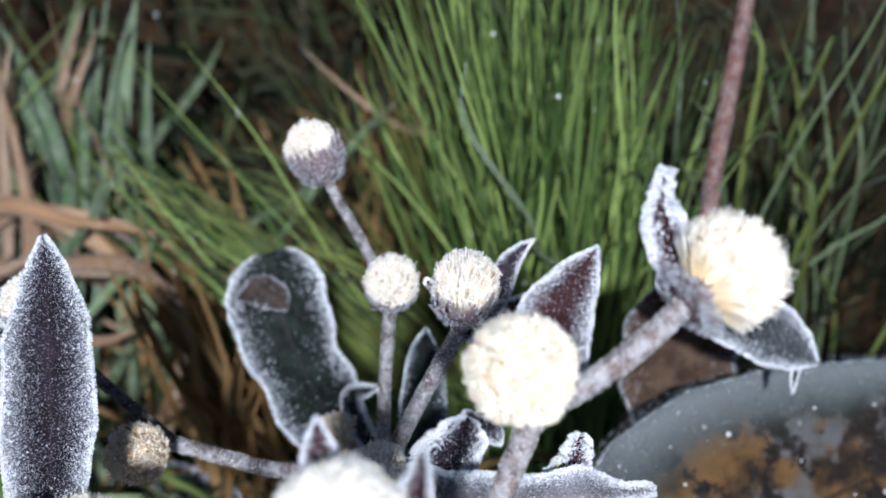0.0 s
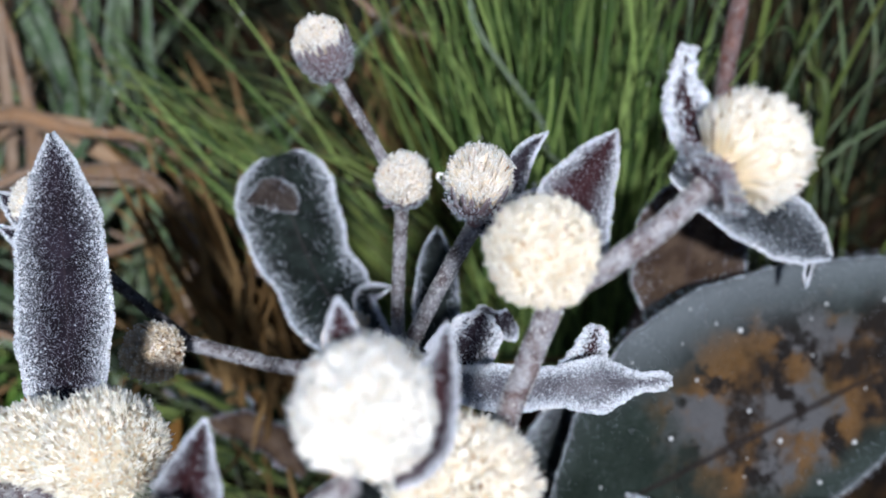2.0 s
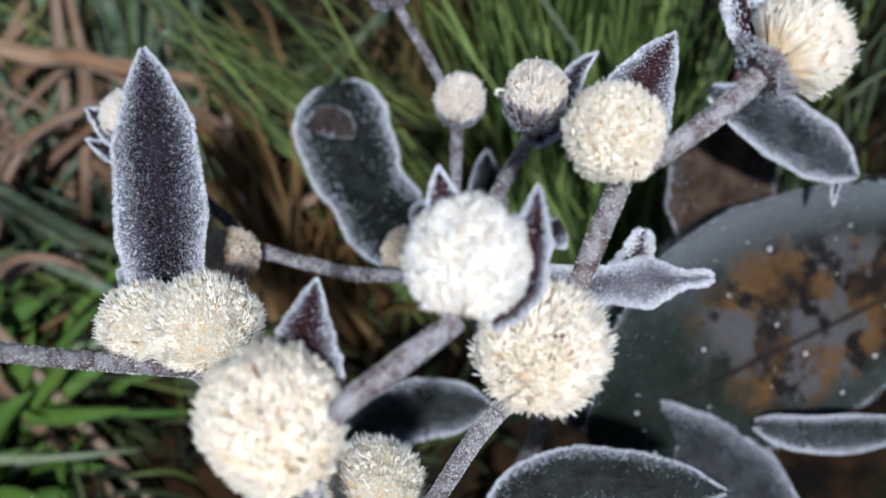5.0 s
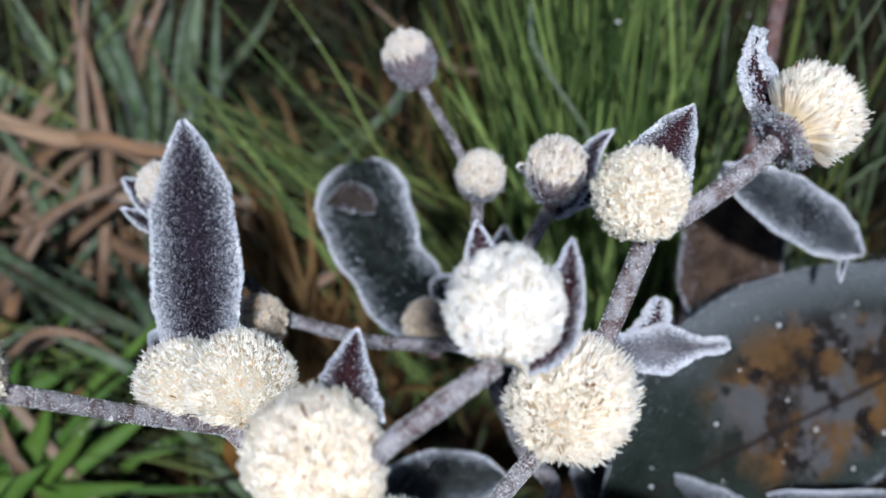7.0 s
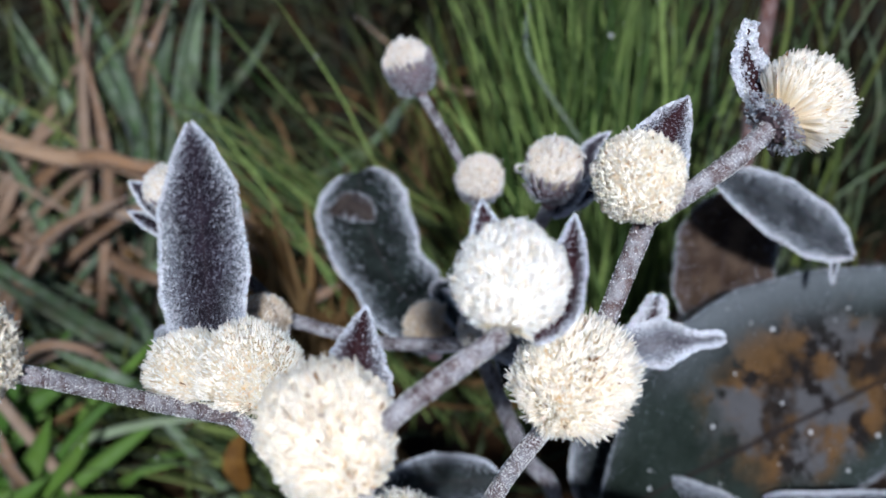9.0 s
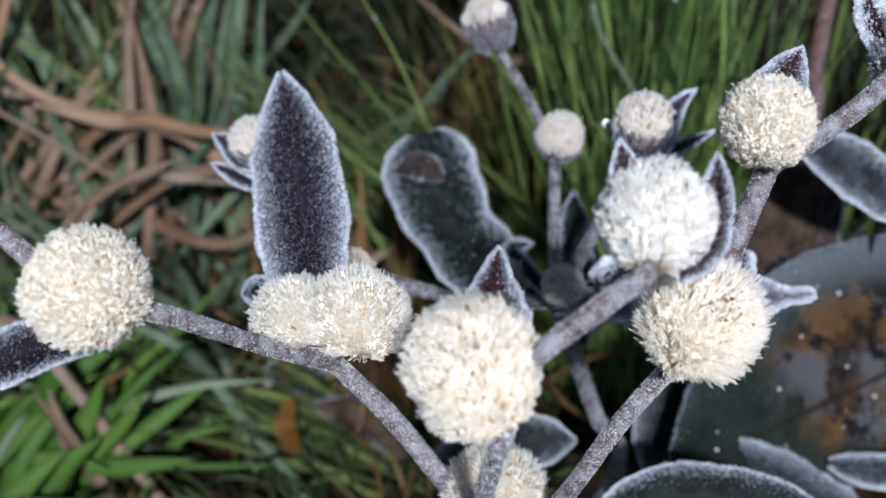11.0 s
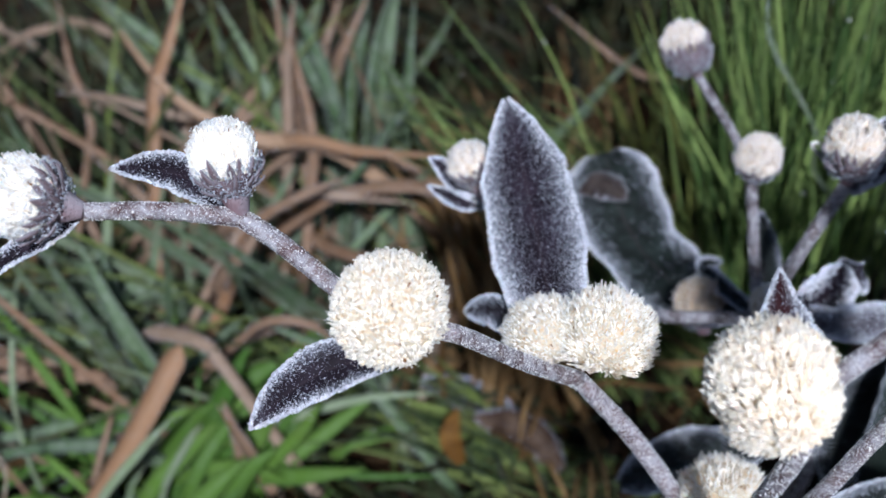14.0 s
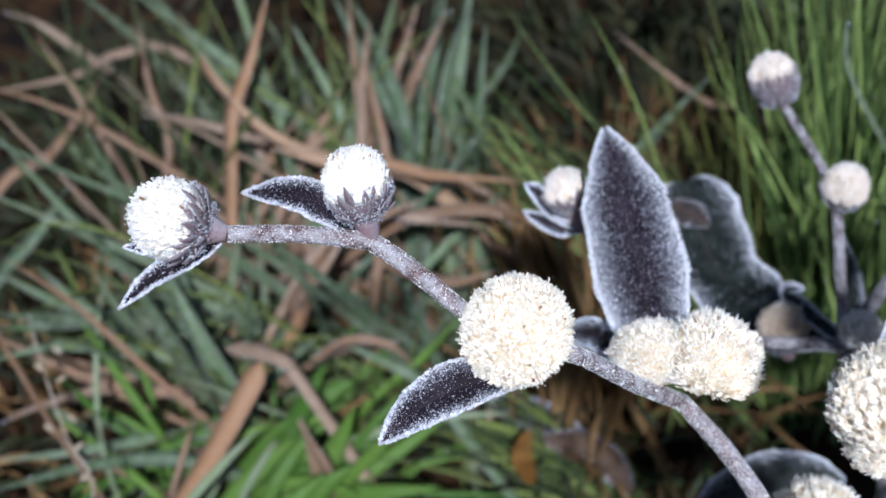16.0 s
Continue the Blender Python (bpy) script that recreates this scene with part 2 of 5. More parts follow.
BROAD = grass_material("broad_green_blade", (0.050, 0.100, 0.030), (0.24, 0.35, 0.15), 0.36)
# Dark green low grass; shade between the taller blades is put into its colour.
LOW_SHADED = grass_material("low_grass_gap_shaded", (0.009, 0.018, 0.004), (0.060, 0.088, 0.022), 0.08, 0.3)
# Grass right of and behind the tuft: its shade is put into the colour.
SHADE = grass_material("shade_toned_grass", (0.005, 0.010, 0.003), (0.040, 0.058, 0.024), 0.04)
FRESH = grass_material("fresh_green_blade", (0.075, 0.19, 0.018), (0.19, 0.35, 0.05), 0.08, 0.1)
TAN = grass_material("dry_tan_blade", (0.40, 0.235, 0.135), (0.50, 0.375, 0.28), 0.28, 0.3, 0.0, (0.54, 0.47, 0.42))
WARM_TAN = grass_material("warm_tan_blade", (0.52, 0.29, 0.15), (0.60, 0.40, 0.25), 0.20, 0.3, 0.0, (0.56, 0.48, 0.42))
SAGE = grass_material("frost_bloomed_green_blade", (0.075, 0.150, 0.058), (0.25, 0.37, 0.18), 0.45, 0.10, 0.40)
PALE = grass_material("pale_sage_blade", (0.11, 0.19, 0.08), (0.38, 0.49, 0.27), 0.45)
OCHRE = grass_material("ochre_straw", (0.22, 0.115, 0.035), (0.52, 0.33, 0.14), 0.08)
STRAW = stem_material("pale_straw", (0.30, 0.22, 0.12), (0.46, 0.36, 0.22), 0.5)
SOIL = soil_material()

# ---- mesh tools ----
rng = np.random.default_rng(7)


class Geo:
    """Collects vertices, faces and a pair of surface coordinates a vertex."""

    def __init__(self):
        self.v, self.f, self.c, self.n = [], [], [], 0

    def add(self, verts, faces, coords=None):
        verts = np.asarray(verts, float).reshape(-1, 3)
        self.v.append(verts)
        self.c.append(np.full((len(verts), 2), 0.5) if coords is None else np.asarray(coords, float).reshape(-1, 2))
        faces = np.asarray(faces, int)
        self.f.extend((faces + self.n).tolist())
        self.n += len(verts)

    def mesh(self, name, material, smooth=True):
        me = bpy.data.meshes.new(name)
        verts, coords = np.concatenate(self.v), np.concatenate(self.c)
        me.from_pydata(verts.tolist(), [], self.f)
        layer = me.uv_layers.new(name="UVMap")
        index = np.empty(len(me.loops), dtype=np.int32)
        me.loops.foreach_get("vertex_index", index)
        layer.data.foreach_set("uv", coords[index].astype(np.float32).ravel())
        me.polygons.foreach_set("use_smooth", np.full(len(me.polygons), smooth))
        me.materials.append(material)
        me.update()
        return me


def part(name, geo, material, parent, label="", smooth=True):
    """Links collected geometry as one mesh object under a thing or a part."""
    ob = new(name, geo.mesh(name, material, smooth) if isinstance(geo, Geo) else geo)
    ob.parent = parent
    return tagged(ob, label)


def thing(name, place, label, category, group=""):
    ob = new(name)
    ob.location = place
    ob.empty_display_size = 0.01
    bpy.context.view_layer.update()
    return tagged(ob, label, category, group)


def unit(v):
    v = np.asarray(v, float)
    return v / (np.linalg.norm(v, axis=-1, keepdims=True) + 1e-12)


def spline(points, count):
    """A smooth line through a few points, sampled evenly in its parameter."""
    p = np.asarray(points, float)
    if len(p) == 2:
        return p[0] + (p[1] - p[0]) * np.linspace(0, 1, count)[:, None]
    q = np.concatenate([[2 * p[0] - p[1]], p, [2 * p[-1] - p[-2]]])
    out = []
    for s in np.linspace(0, len(p) - 1, count):
        i = min(int(s), len(p) - 2)
        u = s - i
        a, b, c, d = q[i : i + 4]
        out.append(0.5 * (2 * b + (c - a) * u + (2 * a - 5 * b + 4 * c - d) * u**2 + (3 * b - a - 3 * c + d) * u**3))
    return np.array(out)


def frames(line):
    tangent = unit(np.gradient(line, axis=0))
    ref = np.array([0.3, -0.7, 0.64])
    side = unit(np.cross(tangent, ref))
    return tangent, side, np.cross(side, tangent)


def tube(geo, points, radii, sides=10, count=24, rough=0.022):
    line = spline(points, count)
    tangent, a, b = frames(line)
    r = np.interp(np.linspace(0, 1, count), np.linspace(0, 1, len(radii)), radii)
    ang = np.linspace(0, 2 * np.pi, sides, endpoint=False)
    wob = 1 + rough * rng.standard_normal((count, sides))
    ring = line[:, None] + (r[:, None] * wob)[..., None] * (np.cos(ang)[None, :, None] * a[:, None] + np.sin(ang)[None, :, None] * b[:, None])
    i, j = np.meshgrid(np.arange(count - 1), np.arange(sides), indexing="ij")
    k = (j + 1) % sides
    faces = np.stack([i * sides + j, i * sides + k, (i + 1) * sides + k, (i + 1) * sides + j], -1).reshape(-1, 4)
    coords = np.stack(np.broadcast_arrays((ang / 6.2832)[None], np.linspace(0, 1, count)[:, None]), -1)
    geo.add(ring, faces, coords)
    for row in (0, count - 1):
        geo.f.append([geo.n - count * sides + row * sides + s for s in (range(sides) if row else range(sides - 1, -1, -1))])
    return line, r


GRAIN_V = np.array([[1, 0, 0], [-0.5, 0.87, 0], [-0.5, -0.87, 0], [0, 0, 1.15], [0, 0, -0.9]]) * 0.5
GRAIN_F = np.array([[0, 1, 3], [1, 2, 3], [2, 0, 3], [1, 0, 4], [2, 1, 4], [0, 2, 4]])


def turned(count, away=None, loose=1.0):
    """Random turns, their third axis near the given directions."""
    z = rng.standard_normal((count, 3)) * loose
    if away is not None:
        z = z + unit(away)
    z = unit(z)
    x = unit(np.cross(z, rng.standard_normal((count, 3))))
    return np.stack([x, np.cross(z, x), z], -1)


def spread(geo, tv, tf, turns, places, coords=None):
    """Copies of a small template, each with its own turn and place, as plain geometry."""
    v = np.einsum("nij,kj->nki", turns, tv) + places[:, None]
    f = tf[None] + (np.arange(len(places)) * len(tv))[:, None, None]
    geo.add(v, f.reshape(-1, tf.shape[1]), None if coords is None else np.broadcast_to(coords[None], (len(places), len(tv), 2)))


def grains(geo, places, away, low, high, loose=0.7):
    size = low + (high - low) * rng.random(len(places)) ** 2
    spread(geo, GRAIN_V, GRAIN_F, turned(len(places), away, loose) * size[:, None, None], places)


def stem(parent, points, radii, material=None, sides=12, count=28, density=1.0, label=""):
    g = Geo()
    line, r = tube(g, points, radii, sides, count)
    ob = part("stem", g, material or STEM, parent, label)
    length = np.linalg.norm(np.diff(line, axis=0), axis=1).sum()
    n = int(length * 62000 * density)
    if n > 10:
        s = rng.random(n) * (count - 1)
        i = np.minimum(s.astype(int), count - 2)
        u = (s - i)[:, None]
        tangent, a, b = frames(line)
        ang = rng.random(n) * 2 * np.pi
        out = np.cos(ang)[:, None] * a[i] + np.sin(ang)[:, None] * b[i]
        at = line[i] * (1 - u) + line[i + 1] * u + out * (r[i] * (1 - u[:, 0]) + r[i + 1] * u[:, 0])[:, None]
        h = Geo()
        grains(h, at, out, 0.00013, 0.00052)
        part("frost", h, FROST, ob, "white hoar frost grains", False)
    return ob


LANCE = ((0, 0.35), (0.12, 0.72), (0.35, 1.0), (0.6, 0.92), (0.8, 0.62), (0.93, 0.26), (1, 0.02))
BROADLEAF = ((0, 0.25), (0.15, 0.7), (0.4, 1.0), (0.7, 0.95), (0.88, 0.62), (1, 0.08))
BLUNT = ((0, 0.2), (0.2, 0.6), (0.45, 0.95), (0.8, 1.0), (0.94, 0.82), (1, 0.55))
SPEAR = ((0, 0.9), (0.2, 1.0), (0.5, 0.8), (0.8, 0.4), (1, 0.02))


def leaf(parent, points, width, face=(0, -0.65, 0.76), shape=LANCE, fold=0.25, wave=0.0, waves=3.0, material=None, name="leaf", label="",
         rim=1.0, dust=1.0, grain=0.0004, thick=0.00045, nl=40, nw=12, twist=0.0, beads=0, jag=0.03, near=1.0):
    """A blade along a midrib. fold lifts the margins towards its face, wave ruffles them; rim and dust are the density of the frost."""
    line = spline(points, nl)
    tangent = unit(np.gradient(line, axis=0))
    face = np.asarray(face, float)
    side = unit(np.cross(tangent, face))
    up = np.cross(side, tangent)
    v = np.linspace(0, 1, nl)
    if twist:
        c, s = np.cos(twist * v)[:, None], np.sin(twist * v)[:, None]
        side, up = side * c + up * s, up * c - side * s
    half = 0.5 * width * np.interp(v, *zip(*shape))
    half = half * (1 + jag * np.convolve(rng.standard_normal(nl + 4), np.ones(5) / 2.2, "valid"))
    u = np.linspace(-1, 1, nw + 1)
    phase = rng.random(2) * 6.28
    ruffle = wave * width * (u**2)[None] * np.where(u < 0, np.sin(v[:, None] * waves * 6.28 + phase[0]), np.sin(v[:, None] * waves * 6.1 + phase[1]))
    lift = fold * np.where(u > 0, 2 * near - 1, 1.0) * np.abs(u)[None] ** 1.3 * half[:, None] + ruffle + 0.003 * width * rng.standard_normal((nl, nw + 1))
    reach = np.where(u > 0, near, 1.0) * u
    top = line[:, None] + (reach[None, :] * half[:, None])[..., None] * side[:, None] + lift[..., None] * up[:, None]
    edge = 1 - 0.75 * np.abs(u) ** 4
    bottom = top - up[:, None] * (thick * edge)[None, :, None]
    cols = nw + 1
    i, j = np.meshgrid(np.arange(nl - 1), np.arange(nw), indexing="ij")
    quad = np.stack([i * cols + j, i * cols + j + 1, (i + 1) * cols + j + 1, (i + 1) * cols + j], -1).reshape(-1, 4)
    coords = np.stack(np.broadcast_arrays((u * 0.5 + 0.5)[None], v[:, None]), -1)
    g = Geo()
    n = nl * cols
    ring = list(range(nw + 1)) + [r * cols + nw for r in range(1, nl)] + [(nl - 1) * cols + c for c in range(nw - 1, -1, -1)] + [r * cols for r in range(nl - 2, 0, -1)]
    faces = quad[:, ::-1].tolist() + (quad + n).tolist() + [[a, b, b + n, a + n] for a, b in zip(ring, ring[1:] + ring[:1])]
    g.add(np.concatenate([top.reshape(-1, 3), bottom.reshape(-1, 3)]), faces, np.concatenate([coords.reshape(-1, 2)] * 2))
    ob = part(name, g, material or PURPLE, parent, label)
    h = Geo()
    length = np.linalg.norm(np.diff(line, axis=0), axis=1).sum()
    for edge_col in (0, nw):
        k = int(length * 46000 * rim)
        s = rng.random(k) * (nl - 1)
        s = s[np.array([noise.noise(Vector((x * 1.1, edge_col, length * 900))) for x in s]) > -0.25 - 0.4 * rng.random(k)]
        k = len(s)
        a = np.minimum(s.astype(int), nl - 2)
        f = (s - a)[:, None]
        inward = rng.exponential(0.17, k)[:, None] - 0.065
        at = (top[a, edge_col] * (1 - f) + top[a + 1, edge_col] * f)
        at = at + (line[a] * (1 - f) + line[a + 1] * f - at) * inward + up[a] * 0.0001
        if k:
            grains(h, at, side[a] * (1 if edge_col else -1) * 1.2 + up[a] * 0.6, grain * 0.28, grain * 1.55, 0.9)
        k = int(length * 7500 * rim)
        if k:
            s = rng.random(k) * (nl - 1)
            a = np.minimum(s.astype(int), nl - 2)
            f = (s - a)[:, None]
            at = top[a, edge_col] * (1 - f) + top[a + 1, edge_col] * f
            out = side[a] * (1 if edge_col else -1)
            at = at + out * (rng.random((k, 1)) - 0.6) * grain * 1.4 + up[a] * 0.0001
            grains(h, at, out + up[a] * 0.4, grain * 0.9, grain * 2.2, 0.7)
    k = int(length * width * 0.9e7 * dust)
    if k:
        weight = np.abs(np.linspace(-1, 1, nw)) ** 1.4 + 0.16
        a, b = rng.integers(0, nl - 1, k), rng.choice(nw, k, p=weight / weight.sum())
        f, q = rng.random((k, 1)), rng.random((k, 1))
        at = (top[a, b] * (1 - f) + top[a + 1, b] * f) * (1 - q) + (top[a, b + 1] * (1 - f) + top[a + 1, b + 1] * f) * q
        grains(h, at, up[a], grain * 0.25, grain * 0.75, 0.9)
    if h.n:
        part("frost", h, RIME, ob, "white rime on the margins", False)
    for _ in range(beads):
        a, b = rng.integers(2, nl - 2), rng.integers(1, nw - 1)
        d = Geo()
        size = 0.0003 + 0.0006 * rng.random() ** 2
        ball(d, top[a, b] + up[a] * size * 0.4, up[a], size, 0.8, 8, 12, 0.03)
        part("ice_bead", d, ICE, ob, "frozen droplet, whitened to show its glint")
    return ob


def ball(geo, centre, axis, r, squash=1.0, rows=10, cols=16, rough=0.05, start=0.02):
    axis = unit(axis)
    a = unit(np.cross(axis, (0.31, 0.77, -0.55)))
    b = np.cross(axis, a)
    th, ph = np.linspace(start, np.pi - 0.02, rows), np.linspace(0, 2 * np.pi, cols, endpoint=False)
    rr = r * (1 + rough * rng.standard_normal((rows, cols)))
    d = (np.sin(th)[:, None, None] * (np.cos(ph)[None, :, None] * a + np.sin(ph)[None, :, None] * b) + np.cos(th)[:, None, None] * axis * squash)
    i, j = np.meshgrid(np.arange(rows - 1), np.arange(cols), indexing="ij")
    k = (j + 1) % cols
    geo.add(np.asarray(centre) + d * rr[..., None], np.stack([i * cols + j, (i + 1) * cols + j, (i + 1) * cols + k, i * cols + k], -1).reshape(-1, 4))


ROD = ((0.25, 0.35), (0.82, 0.80), (0.965, 1.1), (1.0, 0.65))
ROD_V = np.array([[w * math.cos(a), w * math.sin(a), z] for z, w in ROD for a in (0.0, 1.5708, 3.1416, 4.7124)])
ROD_F = np.array([[r * 4 + s, r * 4 + (s + 1) % 4, r * 4 + 4 + (s + 1) % 4, r * 4 + 4 + s] for r in range(3) for s in range(4)] + [[12, 13, 14, 15]])
ROD_C = np.array([[0.5, z] for z, _ in ROD for _ in range(4)])


def bract_mesh():
    g = Geo()
    v = np.linspace(0, 1, 6)
    half = np.array([0.55, 0.9, 1.0, 0.8, 0.45, 0.04]) * 0.5
    u = np.array([-1, -0.4, 0.4, 1])
    bend = 0.20 * np.sin(v * np.pi * 0.9)
    top = np.stack([u[None] * half[:, None], np.broadcast_to(bend[:, None], (6, 4)) - 0.12 * (u**2)[None], np.broadcast_to(v[:, None], (6, 4))], -1)
    low = top - np.array([0, 0.07, 0])
    i, j = np.meshgrid(np.arange(5), np.arange(3), indexing="ij")
    q = np.stack([i * 4 + j, i * 4 + j + 1, i * 4 + 5 + j, i * 4 + 4 + j], -1).reshape(-1, 4)
    ring = [0, 1, 2, 3, 7, 11, 15, 19, 23, 22, 21, 20, 16, 12, 8, 4]
    coords = np.stack(np.broadcast_arrays((u * 0.5 + 0.5)[None], v[:, None]), -1).reshape(-1, 2)
    g.add(np.concatenate([top.reshape(-1, 3), low.reshape(-1, 3)]), q.tolist() + (q[:, ::-1] + 24).tolist() + [[b, a, a + 24, b + 24] for a, b in zip(ring, ring[1:] + ring[:1])],
          np.concatenate([coords, coords]))
    return g.mesh("bract", BRACT)


BRACT_MESH = bract_mesh()


def head_core(geo, base, centre, axis, r, squash, reach, rows=40, cols=64):
    """The packed middle of a head: a dome under the tips that narrows to the base past the reach of the florets."""
    a = unit(np.cross(axis, (0.31, 0.77, -0.55)))
    b = np.cross(axis, a)
    th, ph = np.linspace(0.03, np.pi, rows), np.linspace(0, 2 * np.pi, cols, endpoint=False)
    limit = radians(min(reach, 165.0)) - 0.12
    on = np.minimum(th, limit)
    d = np.sin(on)[:, None, None] * (np.cos(ph)[None, :, None] * a + np.sin(ph)[None, :, None] * b) + (np.cos(on) * (1 + (squash - 1) * np.abs(np.cos(on))))[:, None, None] * axis
    bumps = np.array([[1 + 0.08 * noise.noise(Vector(x * 2.2 + centre * 900)) + 0.05 * noise.noise(Vector(x * 5.5 + centre * 500)) for x in row] for row in d])
    at = centre + d * (r * bumps)[..., None]
    inward = np.clip((th - limit) / (np.pi - limit), 0, 1)[:, None, None]
    at = at * (1 - inward) + (base + axis * 0.0006) * inward
    i, j = np.meshgrid(np.arange(rows - 1), np.arange(cols), indexing="ij")
    k = (j + 1) % cols
    geo.add(at, np.stack([i * cols + j, (i + 1) * cols + j, (i + 1) * cols + k, i * cols + k], -1).reshape(-1, 4))


def flower_head(parent, base, centre, r, reach=150.0, squash=1.0, count=1300, bracts=0, cup=0.5, material=None, frost=1.0, dip=0.0, fluff=0.035, thickness=1.0, label="", lean=None, white=False):
    """A globe of florets that all start from the base of the head; with bracts it is a half-closed cup."""
    silky = fluff > 0.06
    count = int(count * (3.2 if silky else 1.9 if material else 2.5))
    base, centre = np.asarray(base, float), np.asarray(centre, float)
    axis = unit(centre - base if lean is None else np.asarray(lean, float))
    g = Geo()
    head_core(g, base, centre, axis, r * (0.91 - 0.75 * dip if silky else 0.78 if material else 0.95 if bracts else 0.935 - 0.5 * dip), squash, reach)
    head = part("flower_head", g, CORE_DULL if material is FLORET_DULL else CORE_BUD if material else CORE_WHITE if white else CORE, parent, label)
    a = unit(np.cross(axis, (0.31, 0.77, -0.55)))
    b = np.cross(axis, a)
    k = np.arange(count) + 0.5
    low = math.cos(radians(reach))
    cz = np.clip(1 - (1 - low) * k / count + rng.standard_normal(count) * 0.012, -0.99, 1.0)
    ph = k * 2.399963 + rng.standard_normal(count) * 0.25
    sz = np.sqrt(np.maximum(0, 1 - cz**2))
    d = sz[:, None] * (np.cos(ph)[:, None] * a + np.sin(ph)[:, None] * b) + cz[:, None] * axis
    lump = np.array([noise.noise(Vector(x * 2.2 + centre * 900)) for x in d])
    fine = np.array([1.2 * noise.noise(Vector(x * 5.5 + centre * 500)) + noise.noise(Vector(x * 11.0 + centre * 700)) for x in d])
    rr = r * (1 + 0.08 * lump + 0.045 * fine + (0.045 if silky else 0.028) * rng.standard_normal(count) - dip * np.exp(-((1 - cz) / 0.05)))
    stretch = d * (1 + (squash - 1) * np.abs(cz))[:, None]
    tips = centre + stretch * rr[:, None] + rng.standard_normal((count, 3)) * r * 0.02
    if silky:
        drift = np.array([noise.noise_vector(Vector(x * 7.0 + centre * 300)) for x in d])
        tips = tips + drift * r * 0.07
    roots = base + 0.22 * (centre - base) + d * r * 0.12
    way = tips - roots
    long = np.linalg.norm(way, axis=1)
    z = way / long[:, None]
    x = unit(np.cross(z, rng.standard_normal((count, 3))))
    wide = (0.00017 if silky else 0.00029 * (r / 0.011) ** 0.5) * thickness * (0.65 + 0.7 * rng.random(count))
    turns = np.stack([x * wide[:, None], np.cross(z, x) * wide[:, None], way], -1)
    g = Geo()
    spread(g, ROD_V, ROD_F, turns, roots, ROD_C)
    part("pappus", g, material or (FLORET_WHITE if white else FLORET_SILK if silky else FLORET), head, "cream bristles radiating from the base")
    h = Geo()
    for step in range(3):
        keep = rng.random(count) < frost * ((0.8, 0.5, 0.3) if silky else (0.95, 0.8, 0.6))[step]
        at = tips[keep] - z[keep] * (0.0007 * step * rng.random((keep.sum(), 1))) + rng.standard_normal((keep.sum(), 3)) * (0.00016 if silky else 0.00024)
        grains(h, at, z[keep], 0.00020, 0.00040 if silky else 0.00085 if material else 0.00060, 0.7)
    part("frost", h, FROST if material or white else FROST_CREAM, head, "white frost grains on the floret tips")
    if dip:
        facing = unit(axis * 0.35 + np.array([0.05, -0.5, 0.8]))
        spot = unit(facing + rng.standard_normal((26, 3)) * 0.16)
        h = Geo()
        grains(h, centre + spot * r * 0.99, spot, 0.0004, 0.0012, 0.5)
        part("withered_florets", h, WITHERED_FLORET, head, "brown shrivelled florets")
    edge = 90 - (cup - 0.5) * 80
    if bracts:
        g = Geo()
        ball(g, centre, axis, r * 1.02, squash, 14, 40, 0.02, radians(edge + 8))
        tube(g, [base, base * 0.45 + centre * 0.55], [0.0017, r * 0.55], 16, 8)
        part("cup", g, BRACT, head, "purple cup of the head")
    for row in range(int((160 - edge) / 14) + 1 if bracts else 0):
        mid = radians(160 - 14 * row)
        n = max(6, int(bracts * 2.6 * math.sin(mid)))
        for s in range(n):
            ph = 6.2832 * (s + 0.5 * row) / n + rng.standard_normal() * 0.10
            polar = mid + 0.06 * rng.standard_normal()
            out = math.cos(ph) * a + math.sin(ph) * b
            away = out * math.sin(polar) + axis * math.cos(polar) * squash
            along = unit(axis * math.sin(polar) * squash - out * math.cos(polar))
            lengthwise = unit(along + unit(away) * (0.02 + 0.10 * abs(rng.standard_normal())))
            normal = unit(away - lengthwise * (away @ lengthwise))
            across = np.cross(normal, lengthwise)
            size = r * (0.48 + 0.14 * rng.standard_normal())
            m = Matrix(np.column_stack([across * r * (0.18 + 0.10 * rng.random()), normal * size * 0.55, lengthwise * size]).tolist()).to_4x4()
            m.translation = Vector(centre + away * r * 1.015)
            ob = part("bract", BRACT_MESH, None, head)
            ob.matrix_basis = m
    if bracts:
        n = int((2200 * max(cup, 0.0) + 900) * (r / 0.007) ** 2)
        ph, hgt = rng.random(n) * 6.28, rng.random(n)
        out = np.cos(ph)[:, None] * a + np.sin(ph)[:, None] * b
        polar = np.radians(155 - hgt * (158 - edge + 12))[:, None]
        at = centre + (out * np.sin(polar) + axis * np.cos(polar) * squash) * r * (1.02 + 0.16 * rng.random((n, 1)) ** 1.5)
        h = Geo()
        grains(h, at, out, 0.0002, 0.0007)
        part("bract_frost", h, RIME, head, "", False)
    return head


